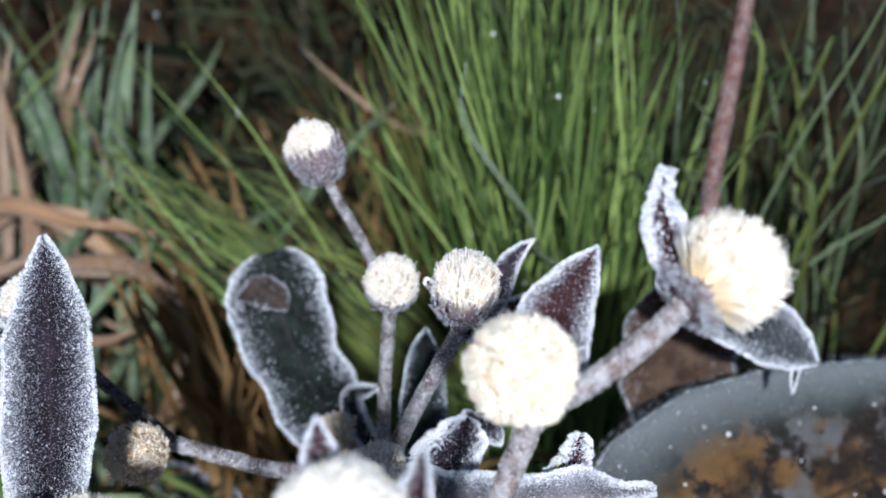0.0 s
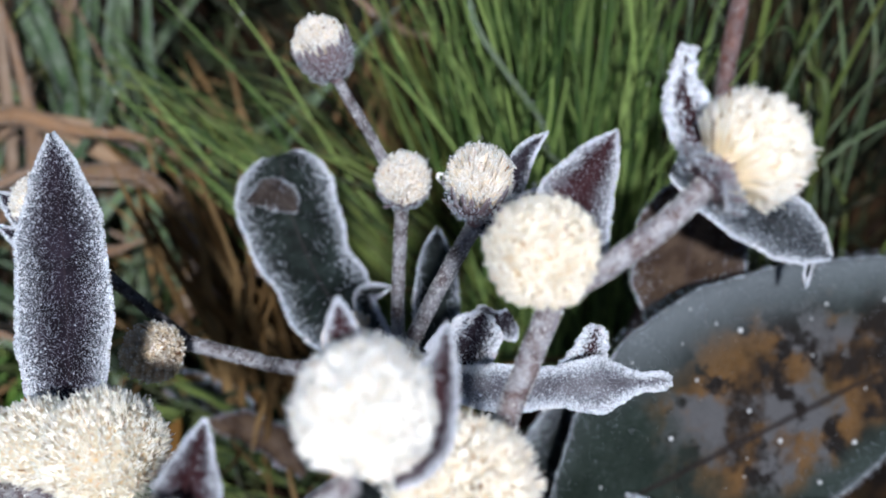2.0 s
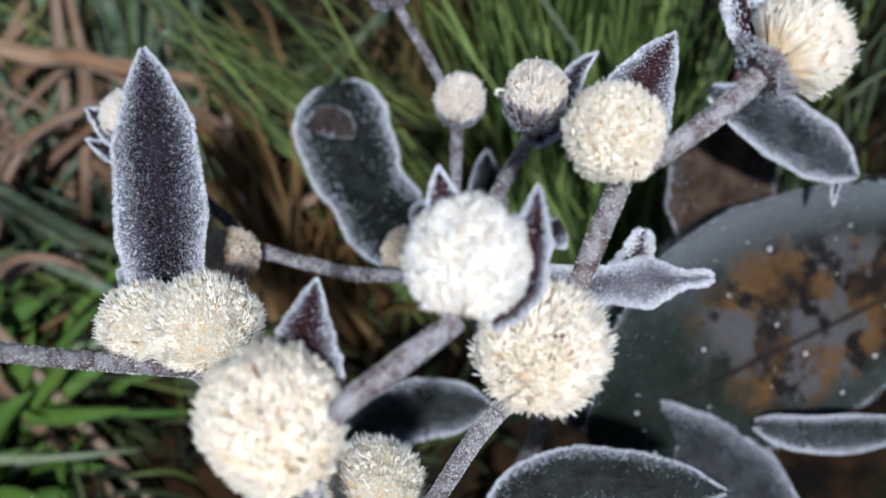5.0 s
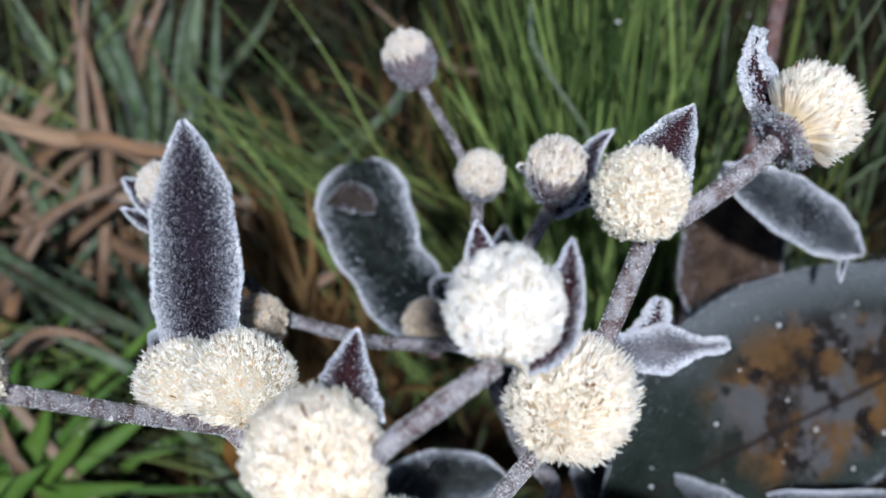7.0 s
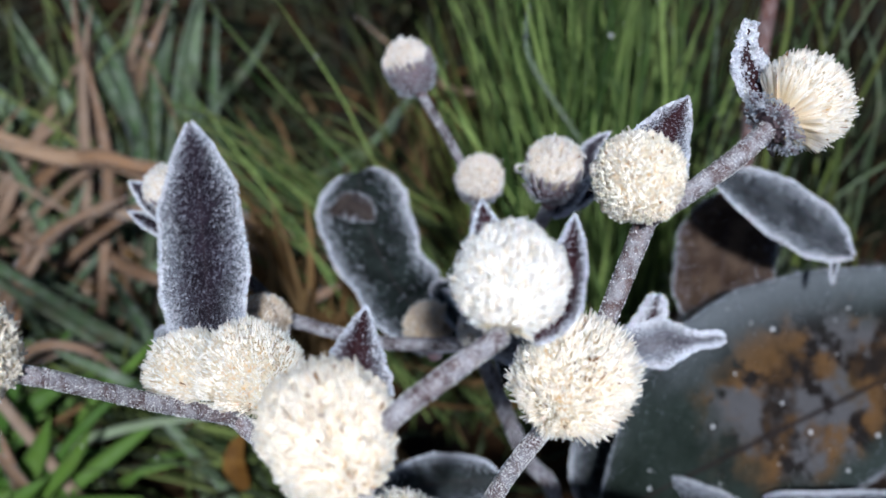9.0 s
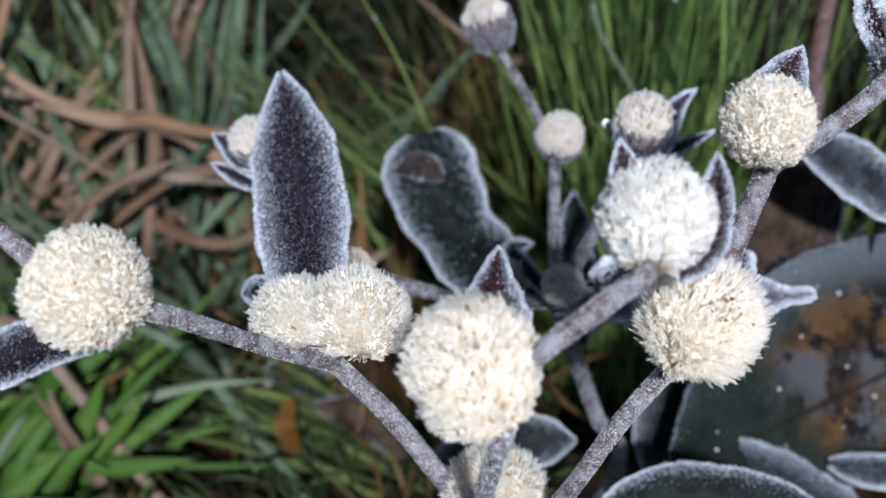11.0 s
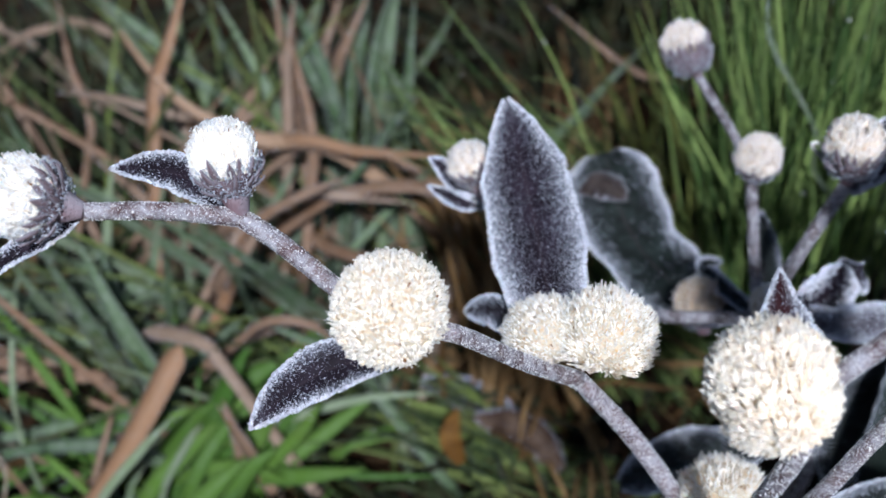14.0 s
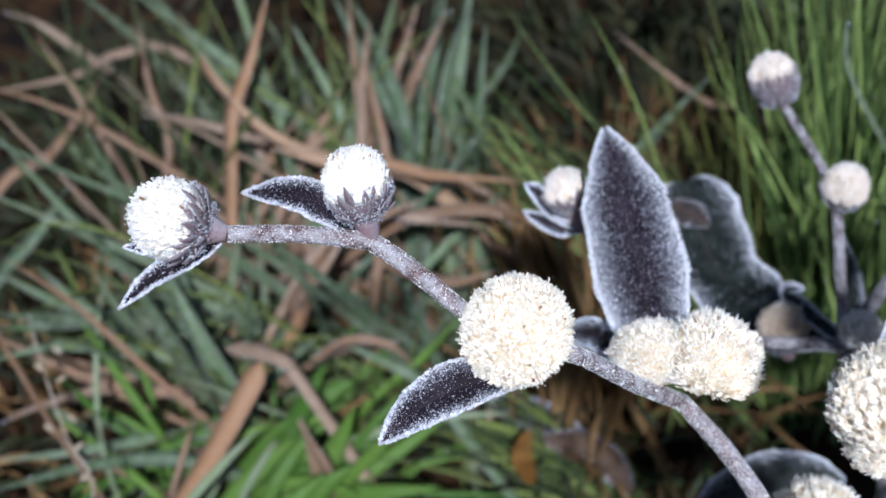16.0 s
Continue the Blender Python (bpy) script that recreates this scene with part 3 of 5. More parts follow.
# ---- ground ----
def ground():
    g = Geo()
    near = np.linspace(-0.6, 0.6, 61)
    far = np.concatenate([-np.geomspace(80, 0.75, 12), near, np.geomspace(0.75, 80, 12)])
    xx, yy = np.meshgrid(far, far + 0.25, indexing="ij")
    zz = np.array([[0.012 * noise.noise(Vector((x * 14, y * 14, 0))) + 0.006 * noise.noise(Vector((x * 45, y * 45, 3))) if abs(x) < 0.7 and abs(y - 0.25) < 0.7 else 0.0 for x, y in zip(r, q)] for r, q in zip(xx, yy)]) - 0.008
    n = len(far)
    i, j = np.meshgrid(np.arange(n - 1), np.arange(n - 1), indexing="ij")
    g.add(np.stack([xx, yy, zz], -1), np.stack([i * n + j, (i + 1) * n + j, (i + 1) * n + j + 1, i * n + j + 1], -1).reshape(-1, 4))
    tagged(new("ground", g.mesh("ground", SOIL)), "dark brown soil under matted grass", "ground", kind="structure")


ground()

# ---- the flowering plant that stands nearest ----
ROOT = (-0.005, 0.135, 0.0)
plant = thing("flowering_plant", (0, 0, 0), "frosted everlasting plant with zigzag purple stems and cream flower heads", "plant", "flowering plants")
fork = (-0.0075, 0.1067, 0.1553)
stem(plant, [ROOT, (-0.006, 0.125, 0.09), fork], [0.0030, 0.0026, 0.0022])
# the long branch
node_a = (-0.0489, 0.1238, 0.2202)
node_b = (-0.0896, 0.1072, 0.2615)
node_c = (-0.1212, 0.1247, 0.2750)
node_d = (-0.1494, 0.1176, 0.2841)
stem(plant, [fork, (-0.0237, 0.1109, 0.1894), (-0.0362, 0.1178, 0.2069), node_a], [0.0024, 0.0023, 0.0023, 0.0021], density=1.0)
stem(plant, [node_a, (-0.0635, 0.1150, 0.2398), (-0.0780, 0.1054, 0.2623), node_b], [0.0021, 0.0019, 0.0018, 0.0018])
stem(plant, [node_b, (-0.1002, 0.1129, 0.2653), (-0.1122, 0.1202, 0.2712), node_c], [0.0018, 0.0019, 0.0020, 0.0020])
stem(plant, [node_c, (-0.1347, 0.1213, 0.2804), node_d], [0.0019, 0.0018, 0.0017])
# the middle branch
node_e = (-0.0154, 0.0784, 0.2632)
node_f = (0.0086, 0.0962, 0.2864)
stem(plant, [fork, (-0.0165, 0.0848, 0.2239), node_e, (-0.0134, 0.0845, 0.2683)], [0.0021, 0.0020, 0.0019, 0.0018])
stem(plant, [(-0.0139, 0.0845, 0.2683), (-0.0101, 0.0845, 0.2789), (-0.0012, 0.0883, 0.2855), node_f], [0.0018, 0.0018, 0.0019, 0.0018])
# the branch that climbs behind
node_g = (0.0206, 0.1031, 0.2510)
node_h = (0.0392, 0.1331, 0.2750)
node_i = (0.0638, 0.1455, 0.2889)
stem(plant, [fork, (0.0030, 0.0997, 0.2012), (0.0122, 0.1008, 0.2326), node_g], [0.0022, 0.0020, 0.0019, 0.0018])
stem(plant, [node_g, (0.0280, 0.1151, 0.2470), (0.0323, 0.1216, 0.2594), node_h], [0.0017, 0.0019, 0.0021, 0.0022])
stem(plant, [node_h, (0.0453, 0.1323, 0.2826), (0.0553, 0.1378, 0.2872), node_i], [0.0019, 0.0019, 0.0020, 0.0019])

flower_head(plant, node_d, (-0.1606, 0.1184, 0.2873), 0.0080, 124, 1.05, 800, 11, 0.12, white=True, label="half-open cream head in a cup of purple bracts")
flower_head(plant, node_c, (-0.1243, 0.1320, 0.2846), 0.0066, 108, 1.25, 650, 11, 0.26, white=True, label="upright half-open head in a cup of purple bracts")
flower_head(plant, (-0.0890, 0.1057, 0.2602), (-0.0903, 0.1051, 0.2703), 0.0112, 150, 0.98, 1500, 0, label="round cream head with frosted tips")
flower_head(plant, (-0.0428, 0.1224, 0.2249), (-0.0438, 0.1253, 0.2362), 0.0120, 112, 0.86, 1500, 0, fluff=0.085, thickness=0.9, frost=0.75, lean=(0.12, 0.36, 0.92), label="wide fan of cream florets, open at one side")
flower_head(plant, (-0.0520, 0.1251, 0.2248), (-0.0578, 0.1275, 0.2340), 0.0097, 112, 0.86, 1000, 0, fluff=0.085, thickness=0.9, frost=0.75, lean=(-0.35, 0.36, 0.86), label="smaller fan of cream florets")
flower_head(plant, node_e, (-0.0209, 0.0856, 0.2742), 0.0111, 152, 1.10, 1700, 0, dip=0.10, label="large round cream head with a brown-specked middle")
flower_head(plant, node_f, (0.0101, 0.1045, 0.2910), 0.0098, 150, 1.0, 1300, 0, 0.0, white=True, label="bright round cream head between two small leaves")
flower_head(plant, node_g, (0.0238, 0.1046, 0.2626), 0.0119, 118, 0.84, 1500, 0, fluff=0.075, thickness=0.9, frost=0.75, dip=0.12, lean=(-0.06, -0.55, 0.75), label="cream head open to a yellow dimple")
flower_head(plant, node_h, (0.0364, 0.1342, 0.2860), 0.0087, 150, 1.0, 1250, 0, 0.0, label="round cream head with a yellow middle")
flower_head(plant, node_i, (0.0703, 0.1502, 0.2908), 0.0095, 112, 1.0, 1250, 9, -0.25, fluff=0.08, thickness=0.8, frost=0.75, label="brush of cream florets turned aside on its stem")
flower_head(plant, (-0.0079, 0.1072, 0.1722), (-0.0115, 0.1088, 0.1876), 0.0125, 110, 0.95, 1100, 0, fluff=0.08, thickness=0.8, frost=0.75, label="low cream head between the stems")

leaf(plant, [(-0.0543, 0.1308, 0.2249), (-0.0565, 0.1480, 0.2299), (-0.0601, 0.1695, 0.2362), (-0.0659, 0.1977, 0.2451)], 0.0246, face=(-0.34, -0.32, 0.88), fold=0.10, shape=((0, 0.50), (0.2, 0.74), (0.4, 0.95), (0.55, 1.0), (0.75, 0.84), (0.9, 0.50), (1, 0.07)), rim=1.4, dust=1.7, grain=0.00042, label="long purple leaf, rimed white")
leaf(plant, [(-0.0616, 0.1338, 0.2227), (-0.0685, 0.1491, 0.2144), (-0.0770, 0.1602, 0.2003)], 0.0085, fold=0.4, label="small curled purple leaf")
leaf(plant, [(-0.0872, 0.1037, 0.2586), (-0.1007, 0.0979, 0.2608), (-0.1103, 0.0939, 0.2574), (-0.1180, 0.0893, 0.2516)], 0.0100, fold=0.45, face=(0.2, -0.3, 0.9), label="narrow dark purple leaf folded along its midrib")
leaf(plant, [(-0.1220, 0.1260, 0.2749), (-0.1313, 0.1332, 0.2762), (-0.1404, 0.1367, 0.2769), (-0.1519, 0.1390, 0.2750)], 0.0090, fold=0.35, face=(0, -0.3, 0.95), label="pointed purple leaf")
leaf(plant, [(-0.1511, 0.1176, 0.2820), (-0.1579, 0.1145, 0.2794), (-0.1653, 0.1114, 0.2767), (-0.1726, 0.1076, 0.2715)], 0.0050, fold=0.3, face=(0.2, -0.2, 0.95), label="narrow purple leaf under the head")
leaf(plant, [(-0.1556, 0.1163, 0.2809), (-0.1638, 0.1162, 0.2808), (-0.1716, 0.1164, 0.2809)], 0.0035, fold=0.3, label="tiny bract leaf")
leaf(plant, [(-0.0155, 0.0942, 0.2694), (-0.0169, 0.1012, 0.2729), (-0.0153, 0.1113, 0.2755)], 0.0115, fold=0.7, shape=SPEAR, material=MAROON, face=(0.15, -0.75, 0.6), label="keeled maroon leaf behind the head")
leaf(plant, [(0.0085, 0.1132, 0.2830), (0.0066, 0.1173, 0.2888), (0.0057, 0.1216, 0.2928)], 0.0070, fold=0.5, shape=SPEAR, material=MAROON, label="small maroon leaf tip")
leaf(plant, [(0.0135, 0.0970, 0.2835), (0.0186, 0.1009, 0.2868), (0.0205, 0.1073, 0.2921), (0.0216, 0.1155, 0.2955)], 0.0066, fold=0.5, material=MAROON, face=(-0.3, -0.6, 0.7), label="curved maroon leaf hugging the head")
leaf(plant, [(0.0409, 0.1389, 0.2716), (0.0433, 0.1500, 0.2762), (0.0475, 0.1578, 0.2781), (0.0520, 0.1647, 0.2802)], 0.0140, fold=0.35, shape=SPEAR, material=MAROON, face=(-0.2, -0.65, 0.7), label="broad pointed maroon leaf")
leaf(plant, [(0.0638, 0.1478, 0.2885), (0.0617, 0.1549, 0.2921), (0.0605, 0.1609, 0.2948), (0.0616, 0.1665, 0.2983)], 0.0072, fold=0.15, shape=((0, 0.6), (0.3, 1.0), (0.55, 0.9), (0.75, 0.45), (1, 0.25)), material=MAROON, rim=1.5, dust=0.7, grain=0.00085, label="small curled leaf thick with rime")

# ---- the plant behind it ----
back = thing("flowering_plant", (0, 0, 0), "taller frosted plant with thin stems and closed flower buds", "plant", "flowering plants")
hub = (0.0092, 0.1727, 0.1825)
stem(back, [(0.020, 0.165, 0.0), (0.0360, 0.1611, 0.1070), (0.0250, 0.1629, 0.1391), hub], [0.0028, 0.0026, 0.0025, 0.0024], STEM_SHADED, density=0.3)
bud_b = (0.0101, 0.2107, 0.2010)
bud_a = (-0.0060, 0.2360, 0.2218)
bud_c = (0.0283, 0.1886, 0.2217)
stem(back, [hub, (0.0091, 0.1891, 0.1916), bud_b], [0.0018, 0.0017, 0.0018], STEM_SHADED, density=0.45)
stem(back, [bud_b, (0.0047, 0.2205, 0.2109), bud_a], [0.0014, 0.0014, 0.0015], STEM_SHADED, density=0.45)
stem(back, [hub, (0.0196, 0.1811, 0.2060), bud_c], [0.0021, 0.0020, 0.0020], STEM_SHADED, density=0.45)
side_a = (-0.0442, 0.1772, 0.1886)
side_b = (-0.0702, 0.1905, 0.2125)
stem(back, [hub, (-0.0167, 0.1729, 0.1827), (-0.0296, 0.1750, 0.1845), side_a], [0.0020, 0.0020, 0.0019, 0.0020], STEM_SHADED, density=0.45)
stem(back, [side_a, (-0.0530, 0.1815, 0.1985), (-0.0630, 0.1865, 0.2080), side_b], [0.0020, 0.0016, 0.0015, 0.0014], STEM_DARK, density=0.15)
flower_head(back, bud_a, (-0.0098, 0.2418, 0.2280), 0.0068, 90, 1.25, 420, 9, 0.45, material=FLORET_BUD, label="half-open bud with frosted bracts")
flower_head(back, bud_b, (0.0109, 0.2127, 0.2098), 0.0066, 120, 1.1, 520, 8, 0.05, material=FLORET_BUD, label="small round bud")
flower_head(back, bud_c, (0.0293, 0.1941, 0.2310), 0.0072, 105, 1.25, 520, 9, 0.25, material=FLORET_BUD, label="tall bud thick with rime")
flower_head(back, side_b, (-0.0757, 0.1965, 0.2222), 0.0062, 110, 1.05, 480, 8, 0.2, material=FLORET_BUD, label="bud half hidden by the long leaf")
flower_head(back, (-0.0440, 0.1745, 0.1895), (-0.0493, 0.1684, 0.1990), 0.0072, 125, 1.05, 480, 0, 0.10, material=FLORET_DULL, frost=0.6, lean=(-0.45, -0.45, 0.75), label="withered grey-brown bud")
flower_head(back, (-0.0023, 0.1810, 0.1636), (-0.0040, 0.1880, 0.1712), 0.0082, 130, 0.95, 600, 7, 0.1, material=FLORET_DULL, frost=0.5, label="dull tan head")
flower_head(back, (0.0100, 0.1665, 0.1880), (0.0092, 0.1668, 0.1968), 0.0056, 140, 1.0, 420, 7, 0.1, material=FLORET_BUD, label="small frosted bud at the fork")
leaf(back, [side_b, (-0.0780, 0.1935, 0.2160), (-0.0835, 0.1985, 0.2190), (-0.0875, 0.2015, 0.2200)], 0.0055, fold=0.4, label="small bract leaf pointing outwards")
leaf(back, [side_b, (-0.0765, 0.1900, 0.2130), (-0.0822, 0.1925, 0.2135), (-0.0880, 0.1955, 0.2145)], 0.0052, fold=0.4, label="small bract leaf pointing outwards")
stem(back, [(0.0247, 0.1955, 0.2220), (0.0223, 0.1970, 0.2250), (0.0199, 0.1982, 0.2270), (0.0202, 0.1991, 0.2280), (0.0218, 0.1987, 0.2280)], [0.0004, 0.0004, 0.0003, 0.0003], STEM_SHADED, sides=6, count=16, label="thin curled filament")
leaf(back, [bud_c, (0.0353, 0.1960, 0.2232), (0.0408, 0.2049, 0.2283), (0.0463, 0.2090, 0.2313)], 0.0080, fold=0.3, shape=SPEAR, label="pointed leaf behind the bud")
leaf(back, [bud_c, (0.0380, 0.1940, 0.2215), (0.0518, 0.2012, 0.2228)], 0.0070, fold=0.3, shape=SPEAR, label="small pointed leaf")
leaf(back, [hub, (-0.0040, 0.1930, 0.1665), (-0.0165, 0.2165, 0.1605), (-0.0255, 0.2370, 0.1665), (-0.0288, 0.2530, 0.1740)], 0.0300, face=(-0.30, -0.22, 0.93), fold=0.14, shape=((0, 0.25), (0.2, 0.6), (0.40, 0.86), (0.52, 0.82), (0.62, 0.96), (0.82, 1.0), (0.92, 0.88), (0.97, 0.66), (1, 0.35)), material=BANDED, grain=0.00048, rim=1.0, dust=0.05, wave=0.012, waves=1.6, jag=0.02, label="blunt grey-green leaf bowed backwards")
leaf(back, [(-0.0385, 0.2390, 0.1685), (-0.0330, 0.2395, 0.1722), (-0.0275, 0.2370, 0.1730), (-0.0225, 0.2335, 0.1700)], 0.0100, face=(-0.2, -0.45, 0.87), fold=-0.55, shape=BROADLEAF, wave=0.14, material=WITHERED, rim=0.25, dust=0.3, label="withered brown curl on the blade")
leaf(back, [hub, (-0.0011, 0.1990, 0.1740), (0.0063, 0.2070, 0.1690)], 0.0060, fold=0.2, material=GREYGREEN, label="frosted leaf edge")
leaf(back, [hub, (0.0301, 0.1582, 0.1985), (0.0515, 0.1540, 0.2067), (0.0716, 0.1524, 0.2113)], 0.0125, fold=0.12, wave=0.05, waves=2.5, face=(0.0, -0.65, 0.76), shape=((0, 0.7), (0.40, 1.0), (0.62, 0.85), (0.76, 0.95), (0.84, 0.62), (0.90, 0.38), (0.97, 0.34), (1, 0.12)), jag=0.09, material=RIMELEAF, rim=1.5, grain=0.0005, dust=1.6, label="long leaf seen along its edge, heavily rimed")
leaf(back, [(0.0194, 0.1664, 0.1936), (0.0263, 0.1715, 0.1956), (0.0308, 0.1776, 0.2007)], 0.0150, face=(0.3, -0.6, 0.6), fold=0.2, shape=((0, 0.9), (0.4, 1.0), (0.75, 0.9), (0.9, 0.6), (1, 0.25)), jag=0.06, rim=2.2, grain=0.0006, material=PURPLE, label="curled leaf lobe")
leaf(back, [(0.0512, 0.1573, 0.2013), (0.0545, 0.1623, 0.2067), (0.0562, 0.1668, 0.2116)], 0.0120, fold=0.25, shape=((0, 1.0), (0.4, 0.72), (0.75, 0.46), (0.93, 0.36), (1, 0.15)), rim=1.8, grain=0.0008, jag=0.05, material=MAROON, label="upturned leaf lobe")
leaf(back, [(0.0176, 0.1665, 0.1703), (0.0180, 0.1948, 0.1705), (0.0193, 0.2208, 0.1782)], 0.0170, fold=0.15, face=(0.5, -0.6, 0.45), shape=BROADLEAF, material=GREYGREEN, rim=0.5, dust=0.2, label="round-tipped grey-green leaf")
leaf(back, [hub, (0.0258, 0.1763, 0.1926), (0.0374, 0.1795, 0.1976)], 0.0150, face=(0.6, -0.55, 0.3), fold=0.25, wave=0.12, shape=BLUNT, material=PURPLE, rim=0.9, label="crinkled purple leaf")

# ---- basal leaves to the side ----
rosette = thing("leaf_rosette", (0, 0, 0), "large frost-mottled basal leaves near the ground", "plant")
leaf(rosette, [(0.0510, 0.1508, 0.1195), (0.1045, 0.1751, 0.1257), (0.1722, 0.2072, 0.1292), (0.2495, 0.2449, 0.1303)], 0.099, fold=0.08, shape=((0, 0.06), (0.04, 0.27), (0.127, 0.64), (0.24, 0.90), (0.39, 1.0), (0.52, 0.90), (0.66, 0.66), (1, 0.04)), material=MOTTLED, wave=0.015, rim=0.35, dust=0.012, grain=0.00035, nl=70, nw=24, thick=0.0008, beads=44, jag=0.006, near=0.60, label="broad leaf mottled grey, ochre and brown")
leaf(rosette, [(0.0970, 0.2133, 0.1273), (0.0967, 0.2275, 0.1510), (0.0993, 0.2472, 0.1722)], 0.036, fold=0.15, shape=BROADLEAF, material=BROWNLEAF, rim=0.5, dust=0.08, nw=16, label="withered brown leaf")
leaf(rosette, [(0.0807, 0.2168, 0.2077), (0.0985, 0.2154, 0.1972), (0.1139, 0.2125, 0.1877), (0.1285, 0.2082, 0.1794)], 0.0175, fold=0.2, shape=BROADLEAF, material=GREYBLOOM, rim=1.3, dust=1.3, grain=0.0004, label="oval grey leaf with a rimed margin")
leaf(rosette, [(0.1238, 0.2096, 0.1805), (0.1228, 0.2067, 0.1758), (0.1223, 0.2027, 0.1724)], 0.0022, fold=0.2, material=GREYGREEN, rim=1.0, label="drooping leaf tip")
leaf(rosette, [(0.0612, 0.1535, 0.1060), (0.0735, 0.1538, 0.1140), (0.0927, 0.1429, 0.1150), (0.1199, 0.1229, 0.1080)], 0.027, fold=0.12, shape=((0, 0.3), (0.15, 0.75), (0.4, 1.0), (0.75, 0.9), (1, 0.1)), material=GREYBLOOM, rim=1.0, dust=0.25, wave=0.05, label="grey leaf with a notched margin")
leaf(rosette, [(0.0582, 0.1437, 0.1000), (0.0600, 0.1539, 0.1120), (0.0616, 0.1636, 0.1180)], 0.011, fold=0.2, shape=BROADLEAF, material=GREYBLOOM, rim=1.0, dust=0.25, label="small grey leaf lobe beside the notch")
leaf(rosette, [(0.1041, 0.1587, 0.1160), (0.1163, 0.1541, 0.1190), (0.1336, 0.1538, 0.1190), (0.1591, 0.1573, 0.1180)], 0.012, fold=0.2, shape=BROADLEAF, material=GREYBLOOM, rim=1.0, dust=0.25, label="low grey leaf with a pale upper edge")
leaf(rosette, [(-0.0261, 0.1560, 0.1144), (-0.0043, 0.1612, 0.1235), (0.0208, 0.1619, 0.1241)], 0.019, fold=0.3, shape=BROADLEAF, material=GREYGREEN, wave=0.05, rim=1.0, label="low grey leaf under the stems")
leaf(rosette, [(0.0162, 0.1131, 0.1607), (0.0391, 0.1196, 0.1662), (0.0788, 0.1169, 0.1638)], 0.018, fold=0.1, shape=BROADLEAF, material=GREYGREEN, rim=0.9, dust=0.25, label="dark leaf with a white margin")
leaf(rosette, [(0.0802, 0.1856, 0.0688), (0.0974, 0.1889, 0.0716), (0.1209, 0.1808, 0.0648)], 0.020, fold=0.1, shape=BROADLEAF, material=GREYGREEN, label="grey leaf in the shade")
leaf(rosette, [(0.0489, 0.1657, 0.0991), (0.0577, 0.1802, 0.1160), (0.0696, 0.1948, 0.1353)], 0.026, fold=0.1, shape=BROADLEAF, material=GREYGREEN, rim=0.6, label="shaded grey-green leaf")
leaf(rosette, [(-0.0583, 0.2449, 0.0245), (-0.0763, 0.2507, 0.0247), (-0.0997, 0.2585, 0.0266)], 0.016, fold=0.2, shape=BROADLEAF, wave=0.1, material=GREYGREEN, label="crinkled grey leaf")
leaf(rosette, [(-0.0361, 0.2145, 0.0225), (-0.0507, 0.2265, 0.0326), (-0.0753, 0.2340, 0.0342)], 0.014, fold=-0.5, wave=0.15, shape=BROADLEAF, material=BROWNLEAF, rim=0.3, dust=0.1, label="curled dry brown leaf")

YELLOW = leaf_material("yellowed_leaf", (0.11, 0.050, 0.008), (0.20, 0.100, 0.018), 1.5, 0.05)
leaf(rosette, [(-0.0802, 0.2087, 0.0365), (-0.0847, 0.2158, 0.0471), (-0.0815, 0.2267, 0.0516)], 0.009, fold=0.2, material=YELLOW, rim=0.0, dust=0.0, label="yellowed leaf")

stalk = thing("bare_stalk", (0, 0, 0), "bare reddish stalk of another plant", "plant")
stem(stalk, [(0.098, 0.275, 0.0), (0.1045, 0.2572, 0.1617), (0.1120, 0.2844, 0.1822), (0.1233, 0.3315, 0.2241), (0.1253, 0.3599, 0.2550)], [0.0031, 0.0031, 0.0030, 0.0028, 0.0026], STEM_RED, density=0.15)


# ---- grass ----
DEW_SEATS = []


def blade(geo, points, width, face=(0, -0.65, 0.76), n=14, crease=0.25, taper=0.6):
    line = spline(points, n)
    tangent = unit(np.gradient(line, axis=0))
    side = unit(np.cross(tangent, np.asarray(face, float)))
    up = np.cross(side, tangent)
    DEW_SEATS.append(line[int(n * 0.75)])
    v = np.linspace(0, 1, n)
    half = 0.5 * width * np.where(v < taper, 1 - 0.25 * (taper - v) / taper, 1 - (np.maximum(v - taper, 0) / (1 - taper)) ** 1.6 * 0.96)
    u = np.array([-1, 0, 1])
    top = line[:, None] + (u[None] * half[:, None])[..., None] * side[:, None] + (np.abs(u)[None] * half[:, None] * crease)[..., None] * up[:, None]
    low = top - up[:, None] * 0.00015
    i, j = np.meshgrid(np.arange(n - 1), np.arange(2), indexing="ij")
    q = np.stack([i * 3 + j, i * 3 + j + 1, i * 3 + 4 + j, i * 3 + 3 + j], -1).reshape(-1, 4)
    coords = np.stack(np.broadcast_arrays((u * 0.5 + 0.5)[None], v[:, None]), -1).reshape(-1, 2)
    edge = [[a, a + 3, a + 3 + 3 * n, a + 3 * n] for a in range(0, 3 * n - 3, 3)] + [[a + 3, a, a + 3 * n, a + 3 + 3 * n] for a in range(2, 3 * n - 3, 3)]
    geo.add(np.concatenate([top.reshape(-1, 3), low.reshape(-1, 3)]), q[:, ::-1].tolist() + (q + 3 * n).tolist() + edge, np.concatenate([coords, coords]))


